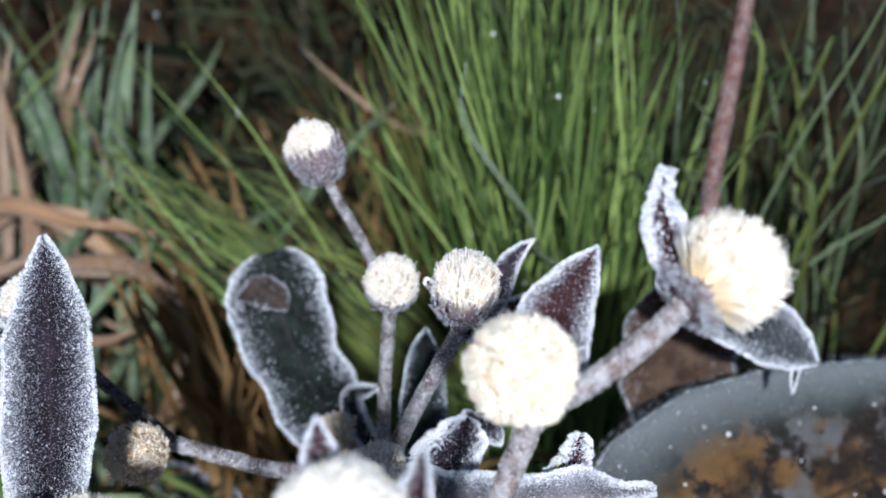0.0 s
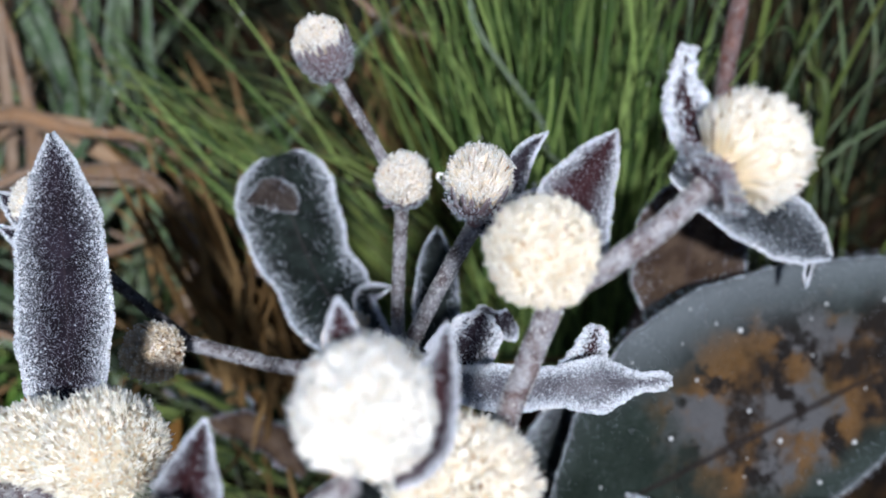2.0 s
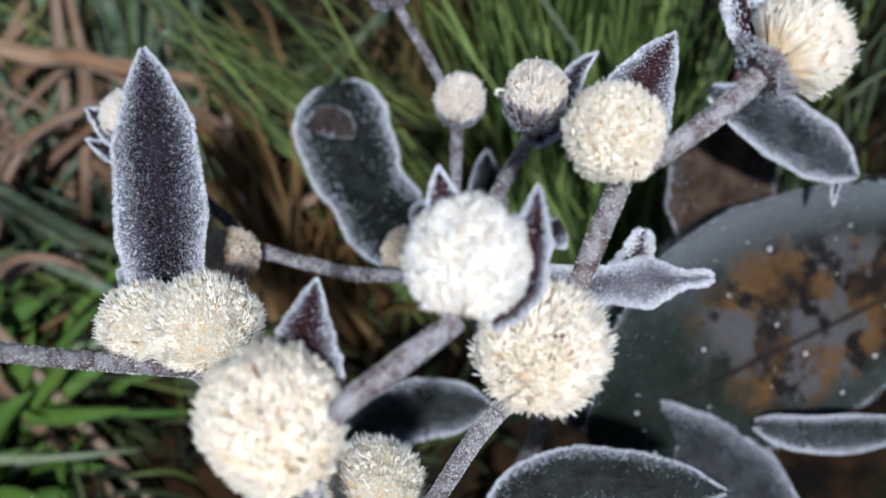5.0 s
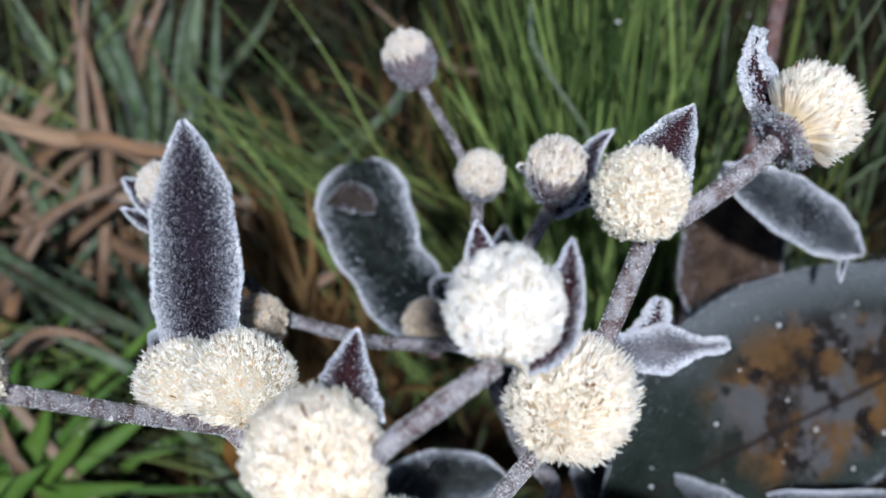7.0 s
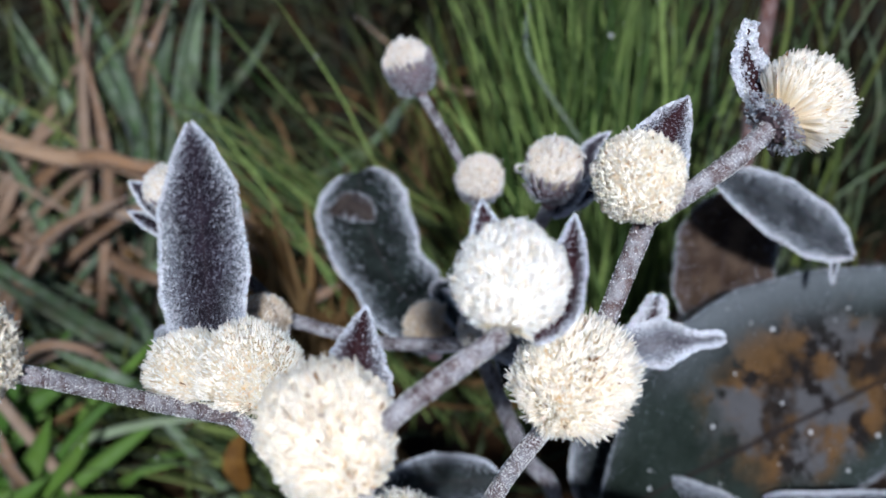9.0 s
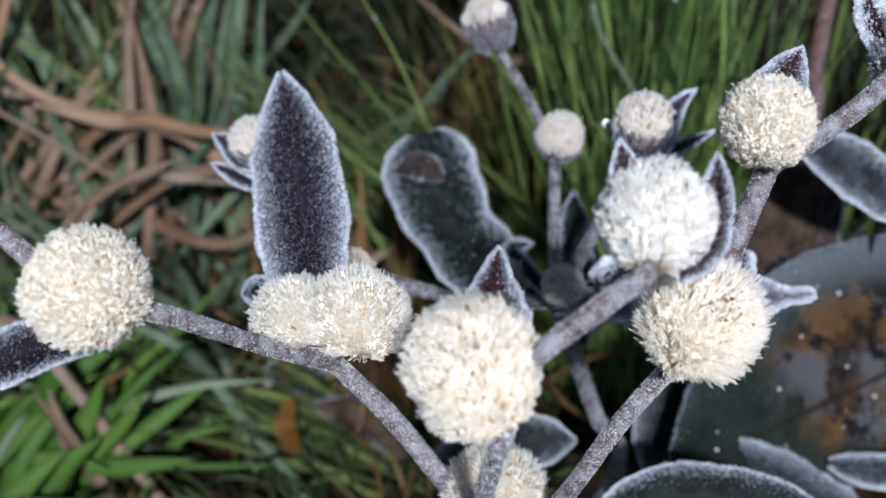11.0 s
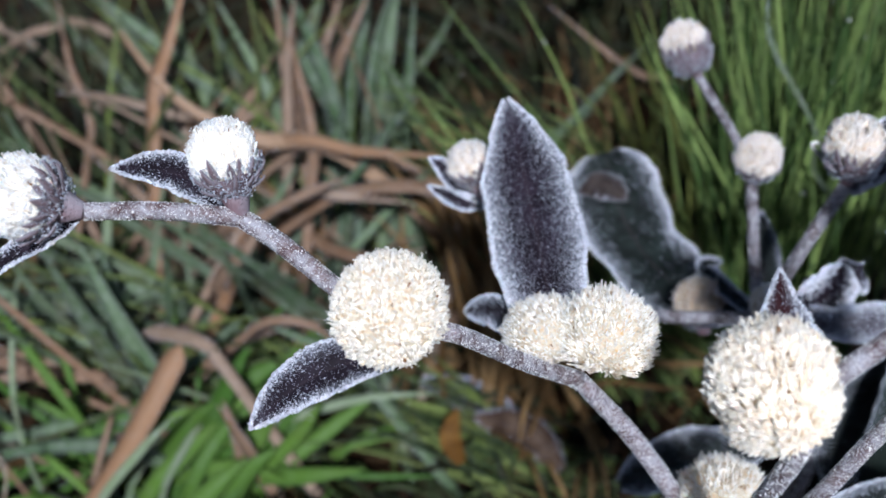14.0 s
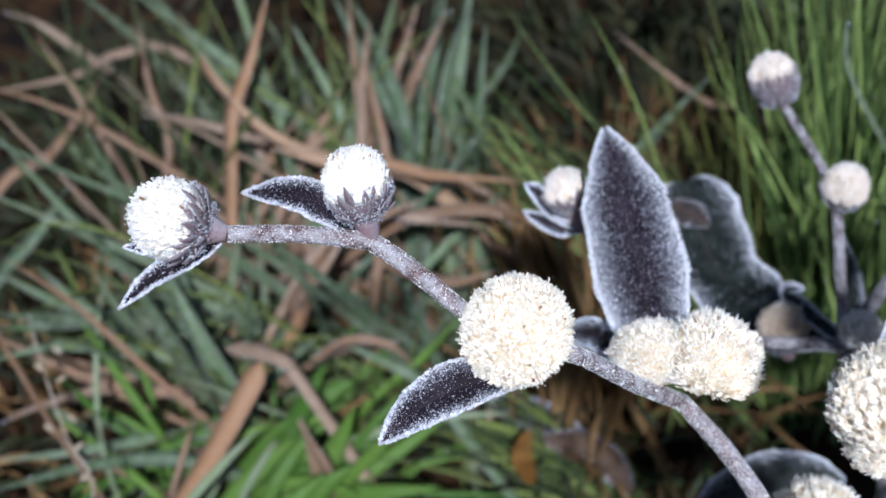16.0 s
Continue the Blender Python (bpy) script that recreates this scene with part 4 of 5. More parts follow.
def tuft(name, label, roots, count, length, width, heading, lean, material, droop=0.5, n=12, scatter=0.35):
    """Blades that rise from a patch of ground and arch over."""
    g = Geo()
    (cx, cy), rad = roots
    for _ in range(count):
        ang, rr = rng.random() * 6.28, rad * math.sqrt(rng.random())
        p = np.array([cx + rr * math.cos(ang), cy + rr * math.sin(ang), -0.004])
        h = heading + rng.standard_normal() * scatter if heading is not None else ang + rng.standard_normal() * 0.7
        out = np.array([math.cos(h), math.sin(h), 0])
        L = length * (0.55 + 0.6 * rng.random())
        le = lean * (0.4 + 1.0 * rng.random())
        sag = droop * rng.random()
        q1 = p + L * 0.45 * (np.array([0, 0, 1]) * math.cos(le * 0.6) + out * math.sin(le * 0.6))
        q2 = q1 + L * 0.35 * (np.array([0, 0, 1]) * math.cos(le + sag) + out * math.sin(le + sag)) + rng.standard_normal(3) * L * 0.02
        q3 = q2 + L * 0.25 * (np.array([0, 0, 1]) * math.cos(le + 2.2 * sag) + out * math.sin(le + 2.2 * sag)) + rng.standard_normal(3) * L * 0.03
        blade(g, [p, q1, q2, q3], width * (0.7 + 0.6 * rng.random()), (0.2 * rng.standard_normal(), -0.65, 0.76), n)
    return tagged(new(name, g.mesh(name, material)), label, "grass", kind="stuff")


def fan(name, label, roots, tips, count, width, material, bow=0.12, n=14, loose=0.012, reach=(0.55, 1.08)):
    """Blades from a line of roots on the ground to a line of tips in the air, bowed upwards."""
    g = Geo()
    for _ in range(count):
        a, b = rng.random(), rng.random()
        p = np.array(roots[0]) * (1 - a) + np.array(roots[1]) * a + rng.standard_normal(3) * (0.008, 0.008, 0)
        q = spline(tips, 21)[int(b * 20)] + rng.standard_normal(3) * loose
        p[2] = -0.004
        q = p + (q - p) * (reach[0] + (reach[1] - reach[0]) * rng.random())
        p = p + rng.standard_normal(3) * (0.006, 0.006, 0)
        long = np.linalg.norm(q - p)
        mid = p * 0.5 + q * 0.5 + np.array([0, 0, long * bow * (0.4 + rng.random())]) + rng.standard_normal(3) * long * 0.010
        late = p * 0.2 + q * 0.8 + np.array([0, 0, long * bow * 0.7 * (0.4 + rng.random())]) + rng.standard_normal(3) * long * 0.010
        blade(g, [p, mid, late, q], width * (0.65 + 0.7 * rng.random()), (0.25 * rng.standard_normal(), -0.65, 0.76), n, 0.35, 0.4)
    return tagged(new(name, g.mesh(name, material)), label, "grass", kind="stuff")


fan("fine_grass", "dense tuft of thin bright green grass blades", [(0.050, 0.285, 0), (0.105, 0.295, 0)], [(0.0300, 0.3610, 0.2190), (0.0461, 0.3554, 0.2230), (0.0727, 0.3482, 0.2169), (0.0915, 0.3440, 0.2017), (0.1050, 0.3420, 0.1960)], 250, 0.0013, LUSH, 0.04, loose=0.020)
fan("fine_grass", "hair-thin pale blades threaded through the tuft", [(0.04, 0.28, 0), (0.11, 0.29, 0)], [(0.0120, 0.3600, 0.2150), (0.0455, 0.3461, 0.2269), (0.0864, 0.3347, 0.2174)], 110, 0.0010, LUSH, 0.06, 14, 0.030, (0.6, 1.12))
fan("fine_grass", "thin sage blades in front of the shade", [(0.11, 0.28, 0), (0.20, 0.30, 0)], [(0.0954, 0.3499, 0.2067), (0.1272, 0.3607, 0.2039), (0.1572, 0.3515, 0.1963), (0.1912, 0.3332, 0.1809)], 34, 0.0012, BROAD, 0.12, 14, 0.035, (0.5, 1.05))
fan("fine_grass", "sparse yellow-green blades at the side of the tuft", [(0.03, 0.30, 0), (0.07, 0.31, 0)], [(-0.0300, 0.3834, 0.1900), (-0.0055, 0.3791, 0.2077), (0.0312, 0.3666, 0.2090)], 22, 0.0013, YELLOWGREEN, 0.05)
fan("fine_grass", "shorter bright green blades in front of the tuft", [(0.045, 0.275, 0), (0.095, 0.28, 0)], [(0.0240, 0.3300, 0.1945), (0.0461, 0.3218, 0.1949), (0.0842, 0.3088, 0.1839)], 95, 0.0013, LUSH, 0.05, loose=0.022)
fan("fine_grass", "long thin green blades arching sideways", [(0.02, 0.27, 0), (0.07, 0.285, 0)], [(-0.1446, 0.3571, 0.1187), (-0.1071, 0.3353, 0.1239), (-0.0700, 0.3280, 0.1350), (-0.0412, 0.3031, 0.1322)], 58, 0.0013, GREEN, 0.14, loose=0.009, reach=(0.75, 1.05))
fan("fine_grass", "thin green blades crossing the dark gap", [(0.01, 0.33, 0), (0.06, 0.33, 0)], [(-0.0474, 0.3791, 0.1371), (-0.0153, 0.3788, 0.1369), (0.0086, 0.3410, 0.1522)], 18, 0.0012, YELLOWGREEN, 0.08)
fan("fine_grass", "curling grey-green blades, coloured dark for shade", [(0.13, 0.31, 0), (0.22, 0.33, 0)], [(0.1196, 0.3541, 0.1632), (0.1560, 0.3706, 0.1770), (0.1989, 0.3641, 0.1715), (0.2074, 0.3312, 0.1440)], 60, 0.0022, SHADE, 0.22, loose=0.03)
fan("fine_grass", "a few paler blades curving over the shade", [(0.12, 0.28, 0), (0.20, 0.30, 0)], [(0.1169, 0.3171, 0.1791), (0.1481, 0.3351, 0.1942), (0.1794, 0.3261, 0.1867), (0.1637, 0.2992, 0.1641)], 12, 0.0022, GREEN, 0.25, loose=0.02)
fan("fine_grass", "green sheaf low under the stems", [(-0.05, 0.225, 0), (-0.02, 0.235, 0)], [(-0.1508, 0.2364, 0.0409), (-0.1069, 0.2440, 0.0473), (-0.1214, 0.2272, 0.0332)], 60, 0.0014, GREEN, 0.06)
tuft("fine_grass", "grass beside the tuft, coloured dark for shade", ((0.20, 0.42), 0.13), 240, 0.13, 0.0014, None, 0.7, SHADE, 0.7, 8)
tuft("fine_grass", "short dark grass over the soil", ((0.0, 0.46), 0.15), 300, 0.10, 0.0018, None, 0.8, LOW_SHADED, 0.8, 8)
tuft("fine_grass", "low matted grass between the blades", ((-0.20, 0.33), 0.17), 520, 0.055, 0.0022, None, 0.9, LOW_SHADED, 0.9, 8)
tuft("fine_grass", "low green grass at the far edge", ((-0.32, 0.44), 0.12), 300, 0.07, 0.0020, None, 0.9, LOW_SHADED, 0.9, 8)
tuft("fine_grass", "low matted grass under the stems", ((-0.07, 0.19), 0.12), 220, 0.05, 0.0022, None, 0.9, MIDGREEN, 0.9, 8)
fan("broad_grass", "upright broad green blades with a frost bloom", [(-0.20, 0.36, 0), (-0.09, 0.38, 0)], [(-0.2258, 0.4704, 0.1433), (-0.1556, 0.4666, 0.1519), (-0.0773, 0.4532, 0.1289)], 6, 0.0050, BROAD, 0.03, 18, 0.02, (0.6, 0.95))
fan("broad_grass", "long broad blades leaning across the turf", [(-0.19, 0.30, 0), (-0.10, 0.33, 0)], [(-0.3913, 0.4251, 0.1523), (-0.3213, 0.4529, 0.1638), (-0.2515, 0.4460, 0.1581)], 6, 0.0050, BROAD, 0.04, 18, 0.025, (0.6, 0.95))
fan("broad_grass", "blades bending down over the low turf", [(-0.30, 0.31, 0), (-0.20, 0.33, 0)], [(-0.3378, 0.2970, 0.0918), (-0.2834, 0.2584, 0.0594), (-0.2009, 0.2634, 0.0636), (-0.1557, 0.2871, 0.0835)], 10, 0.0046, PALE, 0.08, 18, 0.02)
fan("broad_grass", "low blades lying over the open ground", [(-0.27, 0.22, 0), (-0.15, 0.23, 0)], [(-0.3339, 0.2353, 0.0283), (-0.2958, 0.2163, 0.0123), (-0.2181, 0.2400, 0.0440), (-0.1793, 0.2215, 0.0285)], 8, 0.0050, PALE, 0.12, 16, 0.02)
fan("thin_grass", "thin green blades between the broad ones", [(-0.30, 0.30, 0), (-0.08, 0.33, 0)], [(-0.3773, 0.4338, 0.1596), (-0.2806, 0.4527, 0.1637), (-0.1676, 0.4606, 0.1586), (-0.0816, 0.4274, 0.1307)], 70, 0.0016, GREEN, 0.06, 14, 0.03, (0.45, 0.9))
fan("thin_grass", "thin green blades bent low", [(-0.28, 0.24, 0), (-0.10, 0.27, 0)], [(-0.3370, 0.2813, 0.0786), (-0.2698, 0.2431, 0.0465), (-0.1803, 0.2560, 0.0574), (-0.1049, 0.2723, 0.0711)], 70, 0.0014, GREEN, 0.20, 14, 0.02)
fan("thin_dry_grass", "thin straw threaded through the turf", [(-0.30, 0.28, 0), (-0.08, 0.32, 0)], [(-0.3498, 0.3548, 0.1167), (-0.2472, 0.3991, 0.1304), (-0.1353, 0.3696, 0.1057), (-0.1299, 0.2643, 0.0644)], 18, 0.0018, TAN, 0.05, 14, 0.03, (0.5, 0.95))
fan("dry_grass", "long dead blades fallen through the grass", [(-0.30, 0.28, 0), (-0.10, 0.30, 0)], [(-0.3611, 0.3990, 0.1303), (-0.2802, 0.4417, 0.1545), (-0.1901, 0.4407, 0.1419), (-0.0921, 0.3854, 0.1072)], 8, 0.0046, TAN, 0.05, 18, 0.03, (0.7, 1.1))
fan("dry_grass", "dead blades bent to the ground", [(-0.26, 0.34, 0), (-0.10, 0.36, 0)], [(-0.2916, 0.2814, 0.0552), (-0.2249, 0.2983, 0.0694), (-0.1321, 0.2953, 0.0668), (-0.1063, 0.3115, 0.0805)], 9, 0.0030, TAN, 0.08, 18, 0.02)
tuft("dry_grass", "dead straw among the roots", ((-0.05, 0.31), 0.09), 90, 0.09, 0.0022, None, 0.9, OCHRE, 0.3)
fan("dry_grass", "ochre straw caught between the leaves", [(-0.075, 0.245, 0), (-0.015, 0.255, 0)], [(-0.0817, 0.2996, 0.1292), (-0.0690, 0.2848, 0.1285), (-0.0514, 0.2704, 0.1282), (-0.0345, 0.2499, 0.1227)], 34, 0.0030, OCHRE, 0.04, 14, 0.015, (0.6, 1.1))
fan("dry_grass", "ochre straw behind the stems", [(-0.10, 0.28, 0), (-0.03, 0.29, 0)], [(-0.0997, 0.3216, 0.0889), (-0.0853, 0.3399, 0.0926), (-0.0629, 0.3125, 0.0813), (-0.0375, 0.2857, 0.0823)], 26, 0.0032, OCHRE, 0.10)
fan("fresh_grass", "fresh green blades among the dry stems", [(-0.15, 0.29, 0), (-0.05, 0.30, 0)], [(-0.1368, 0.3793, 0.1138), (-0.1104, 0.3932, 0.1138), (-0.0849, 0.3543, 0.1046), (-0.0511, 0.3213, 0.0886)], 14, 0.0044, BROAD, 0.03)
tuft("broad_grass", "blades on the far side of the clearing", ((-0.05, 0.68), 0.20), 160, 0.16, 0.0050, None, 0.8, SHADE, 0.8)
fan("thin_grass", "pale frosted blades lying across the turf", [(-0.27, 0.25, 0), (-0.10, 0.28, 0)], [(-0.3136, 0.2862, 0.1179), (-0.2495, 0.2960, 0.1262), (-0.1952, 0.2798, 0.1126), (-0.2541, 0.2478, 0.0975), (-0.1704, 0.2581, 0.0944)], 24, 0.0034, PALE, 0.03, 16, 0.02, (0.8, 1.15))
fan("fine_grass", "thin pale blades fanning out of the tuft", [(0.0, 0.27, 0), (0.05, 0.28, 0)], [(-0.1479, 0.3151, 0.1422), (-0.1148, 0.3337, 0.1578), (-0.0816, 0.3391, 0.1741)], 20, 0.0010, LUSH, 0.04, 14, 0.02, (0.7, 1.1))
fan("thin_dry_grass", "straw lying low over the open ground", [(-0.31, 0.19, 0), (-0.14, 0.22, 0)], [(-0.3214, 0.2415, 0.0805), (-0.2745, 0.2458, 0.0841), (-0.2226, 0.2283, 0.0694), (-0.2803, 0.2091, 0.0533), (-0.1928, 0.2035, 0.0486)], 8, 0.0028, TAN, 0.03, 16, 0.02, (0.8, 1.15))
tuft("broad_grass", "sage blades low in the corner", ((-0.25, 0.17), 0.06), 16, 0.12, 0.0036, None, 1.0, PALE, 0.6)
tuft("fresh_grass", "fresh green blades low on the ground", ((-0.195, 0.20), 0.05), 36, 0.10, 0.0034, None, 1.0, FRESH, 0.6)


def grass_blade(label, points, width, material, foot=None, face=None, taper=0.55):
    """One broad blade of its own; its foot runs down to the ground."""
    pts = [np.array(p) for p in points]
    face = (rng.uniform(-0.7, 0.7), -0.65, 0.76) if face is None else face
    pts = pts + [np.array(foot)] if foot is not None else pts + [np.append(pts[-1][:2] + unit((pts[-1] - pts[-2])[:2]) * (0.01 + 0.9 * max(pts[-1][2], 0.0)), -0.004)]
    g = Geo()
    blade(g, pts[::-1], width * 0.92, face, 36, 0.55, taper)
    ob = tagged(new("grass_blade", g.mesh("grass_blade", material)), label, "grass blade", "broad grass blades")
    rows = g.v[0][: 36 * 3].reshape(36, 3, 3)
    n = 420
    at, s, edge = rng.random((n, 1)), rng.integers(0, 35, n), np.where(rng.random(n) < 0.5, 0, 2)
    inner = rng.exponential(0.12, (n, 1)) - 0.06
    rim = rows[s, edge] * (1 - at) + rows[s + 1, edge] * at
    h = Geo()
    grains(h, rim + (rows[s, 1] - rim) * inner, rim - rows[s, 1] + np.array([0, -0.0006, 0.0008]), 0.00020, 0.00060, 0.8)
    part("frost", h, RIME, ob, "fuzz of white rime along the edges", False)
    return ob


DRY = "dead tan grass blade with a dusting of frost"
LIVE = "broad green grass blade with a frost bloom"
grass_blade(DRY, [(-0.2107, 0.4112, 0.1500), (-0.2181, 0.3791, 0.1300), (-0.2273, 0.3651, 0.1100), (-0.2271, 0.3423, 0.0900)], 0.0075, WARM_TAN)
grass_blade(DRY, [(-0.2535, 0.4018, 0.1300), (-0.2298, 0.3709, 0.1175), (-0.2068, 0.3545, 0.1050), (-0.1747, 0.3506, 0.0925), (-0.1032, 0.3412, 0.0800)], 0.0058, WARM_TAN)
grass_blade(DRY, [(-0.2673, 0.3504, 0.1200), (-0.2500, 0.3636, 0.1067), (-0.2250, 0.3677, 0.0933), (-0.1892, 0.3641, 0.0800)], 0.0049, TAN)
grass_blade(DRY, [(-0.2802, 0.4113, 0.1300), (-0.2731, 0.3866, 0.1100), (-0.2629, 0.3667, 0.0900), (-0.2665, 0.3505, 0.0700)], 0.0045, TAN)
grass_blade(DRY, [(-0.1746, 0.4266, 0.1400), (-0.1657, 0.3806, 0.1050), (-0.1595, 0.3692, 0.0700)], 0.0070, TAN)
grass_blade(DRY, [(-0.1388, 0.4368, 0.1300), (-0.1501, 0.4129, 0.1050), (-0.1613, 0.4021, 0.0800)], 0.0051, TAN)
grass_blade(DRY, [(-0.3725, 0.4500, 0.1100), (-0.3568, 0.4575, 0.0967), (-0.3319, 0.4479, 0.0833), (-0.3065, 0.4371, 0.0700)], 0.0052, TAN)
grass_blade(DRY, [(-0.1715, 0.2887, 0.1000), (-0.1825, 0.2872, 0.0750), (-0.1917, 0.2772, 0.0500)], 0.0074, WARM_TAN)
grass_blade(DRY, [(-0.1762, 0.2086, 0.0800), (-0.1682, 0.2046, 0.0550), (-0.1620, 0.2005, 0.0300)], 0.0060, TAN)
grass_blade(DRY, [(-0.3090, 0.2165, 0.0600), (-0.2886, 0.2383, 0.0500), (-0.2630, 0.2499, 0.0400)], 0.0039, TAN)
grass_blade(DRY, [(-0.1378, 0.2372, 0.0900), (-0.1542, 0.2503, 0.0800), (-0.1704, 0.2539, 0.0700), (-0.1812, 0.2503, 0.0600)], 0.0029, TAN)
grass_blade(DRY, [(-0.1000, 0.3206, 0.1000), (-0.1189, 0.3348, 0.0933), (-0.1472, 0.3473, 0.0867), (-0.1699, 0.3459, 0.0800)], 0.0047, TAN)
grass_blade(LIVE, [(-0.3327, 0.3373, 0.1200), (-0.2940, 0.3057, 0.1000), (-0.2716, 0.2964, 0.0800), (-0.2506, 0.2846, 0.0600)], 0.0057, SAGE)
grass_blade(LIVE, [(-0.2944, 0.3494, 0.1100), (-0.2845, 0.3398, 0.0800), (-0.2789, 0.3337, 0.0500)], 0.0061, SAGE)
grass_blade(LIVE, [(-0.3256, 0.2593, 0.0700), (-0.2881, 0.2734, 0.0600), (-0.2453, 0.2878, 0.0500)], 0.0079, SAGE)
grass_blade(LIVE, [(-0.1832, 0.4266, 0.1400), (-0.1669, 0.4019, 0.1167), (-0.1461, 0.3731, 0.0933), (-0.1389, 0.3738, 0.0700)], 0.0070, SAGE)
grass_blade(LIVE, [(-0.1288, 0.4217, 0.1400), (-0.1363, 0.3944, 0.1050), (-0.1397, 0.3653, 0.0700)], 0.0077, SAGE)
grass_blade(LIVE, [(-0.1118, 0.4169, 0.1400), (-0.1233, 0.4037, 0.1050), (-0.1282, 0.3655, 0.0700)], 0.0077, SAGE)
grass_blade(LIVE, [(-0.2024, 0.4117, 0.1300), (-0.1785, 0.3838, 0.0950), (-0.1673, 0.3713, 0.0600)], 0.0072, SAGE)
grass_blade(LIVE, [(-0.1442, 0.2906, 0.0800), (-0.1344, 0.2824, 0.0600), (-0.1238, 0.2685, 0.0400)], 0.0060, SAGE)
grass_blade(LIVE, [(-0.3108, 0.2044, 0.0500), (-0.2807, 0.2138, 0.0433), (-0.2350, 0.2284, 0.0367), (-0.1948, 0.2280, 0.0300)], 0.0055, SAGE)
grass_blade(LIVE, [(-0.0022, 0.3768, 0.1200), (-0.0191, 0.3692, 0.1000), (-0.0304, 0.3731, 0.0800)], 0.0053, SAGE)
grass_blade(LIVE, [(-0.1727, 0.2608, 0.0700), (-0.1287, 0.2480, 0.0550), (-0.1115, 0.2348, 0.0400)], 0.0071, SAGE)
grass_blade(LIVE, [(-0.2404, 0.2853, 0.0900), (-0.2320, 0.2706, 0.0650), (-0.2159, 0.2456, 0.0400)], 0.0065, SAGE)
grass_blade(LIVE, [(-0.1699, 0.4145, 0.1400), (-0.1565, 0.3973, 0.1167), (-0.1445, 0.3717, 0.0933), (-0.1462, 0.3627, 0.0700)], 0.0088, SAGE)
grass_blade(LIVE, [(-0.1247, 0.4349, 0.1400), (-0.1308, 0.3994, 0.1050), (-0.1385, 0.3804, 0.0700)], 0.0066, SAGE)
grass_blade(LIVE, [(-0.1122, 0.4350, 0.1400), (-0.1197, 0.3994, 0.1050), (-0.1286, 0.3804, 0.0700)], 0.0091, SAGE)
grass_blade(DRY, [(-0.1238, 0.4069, 0.1400), (-0.1409, 0.3937, 0.1100), (-0.1573, 0.3961, 0.0800)], 0.0071, TAN)
grass_blade(DRY, [(-0.1623, 0.4002, 0.1300), (-0.1630, 0.3790, 0.1000), (-0.1597, 0.3627, 0.0700)], 0.0061, TAN)
grass_blade(DRY, [(-0.0845, 0.3082, 0.1200), (-0.1252, 0.3273, 0.1050), (-0.1724, 0.3478, 0.0900)], 0.0060, WARM_TAN)
grass_blade(DRY, [(-0.0707, 0.2761, 0.1200), (-0.0963, 0.3035, 0.1067), (-0.1253, 0.3144, 0.0933), (-0.1502, 0.3156, 0.0800)], 0.0069, TAN)
grass_blade(DRY, [(-0.0819, 0.3085, 0.1000), (-0.0843, 0.3058, 0.0700), (-0.0896, 0.2977, 0.0400)], 0.0065, OCHRE)
grass_blade(DRY, [(-0.0724, 0.3357, 0.1000), (-0.0814, 0.3300, 0.0700), (-0.0790, 0.3157, 0.0400)], 0.0057, OCHRE)
grass_blade(DRY, [(-0.2056, 0.3504, 0.1000), (-0.1752, 0.3464, 0.0950), (-0.1308, 0.3371, 0.0900)], 0.0089, WARM_TAN)
grass_blade(DRY, [(-0.1462, 0.3118, 0.1000), (-0.1766, 0.3050, 0.0800), (-0.1960, 0.2812, 0.0600)], 0.0061, TAN)
grass_blade(DRY, [(-0.1649, 0.3902, 0.1300), (-0.1511, 0.3469, 0.1000), (-0.1535, 0.3257, 0.0700)], 0.0061, TAN)
grass_blade(DRY, [(-0.1366, 0.2505, 0.0800), (-0.1599, 0.2596, 0.0650), (-0.1846, 0.2555, 0.0500)], 0.0048, TAN)
grass_blade(DRY, [(-0.1943, 0.2342, 0.0850), (-0.2084, 0.2129, 0.0667), (-0.2223, 0.1987, 0.0483), (-0.2371, 0.1871, 0.0300)], 0.0108, WARM_TAN, taper=0.95)
grass_blade(DRY, [(-0.2075, 0.2329, 0.0950), (-0.1977, 0.2384, 0.0867), (-0.1858, 0.2394, 0.0783), (-0.1760, 0.2310, 0.0700)], 0.0075, TAN, taper=0.9)
grass_blade(DRY, [(-0.3616, 0.3913, 0.1000), (-0.3218, 0.4102, 0.0967), (-0.3044, 0.4336, 0.0933), (-0.2678, 0.4353, 0.0900)], 0.0056, TAN)
grass_blade(LIVE, [(-0.2874, 0.4263, 0.1400), (-0.2418, 0.4024, 0.1200), (-0.2063, 0.3818, 0.1000), (-0.1851, 0.3771, 0.0800)], 0.0083, SAGE)
grass_blade(LIVE, [(-0.2420, 0.2737, 0.1000), (-0.2267, 0.2531, 0.0767), (-0.2152, 0.2415, 0.0533), (-0.1979, 0.2279, 0.0300)], 0.0113, SAGE)
grass_blade(LIVE, [(-0.2798, 0.2877, 0.0900), (-0.2516, 0.2871, 0.0700), (-0.2157, 0.2834, 0.0500)], 0.0072, SAGE)
grass_blade(LIVE, [(-0.1048, 0.4122, 0.1300), (-0.1085, 0.3875, 0.1000), (-0.1111, 0.3700, 0.0700)], 0.0060, SAGE)
grass_blade(DRY, [(-0.1303, 0.2432, 0.0701), (-0.1409, 0.2432, 0.0866), (-0.1599, 0.2441, 0.0873), (-0.1833, 0.2468, 0.0614)], 0.0042, TAN)
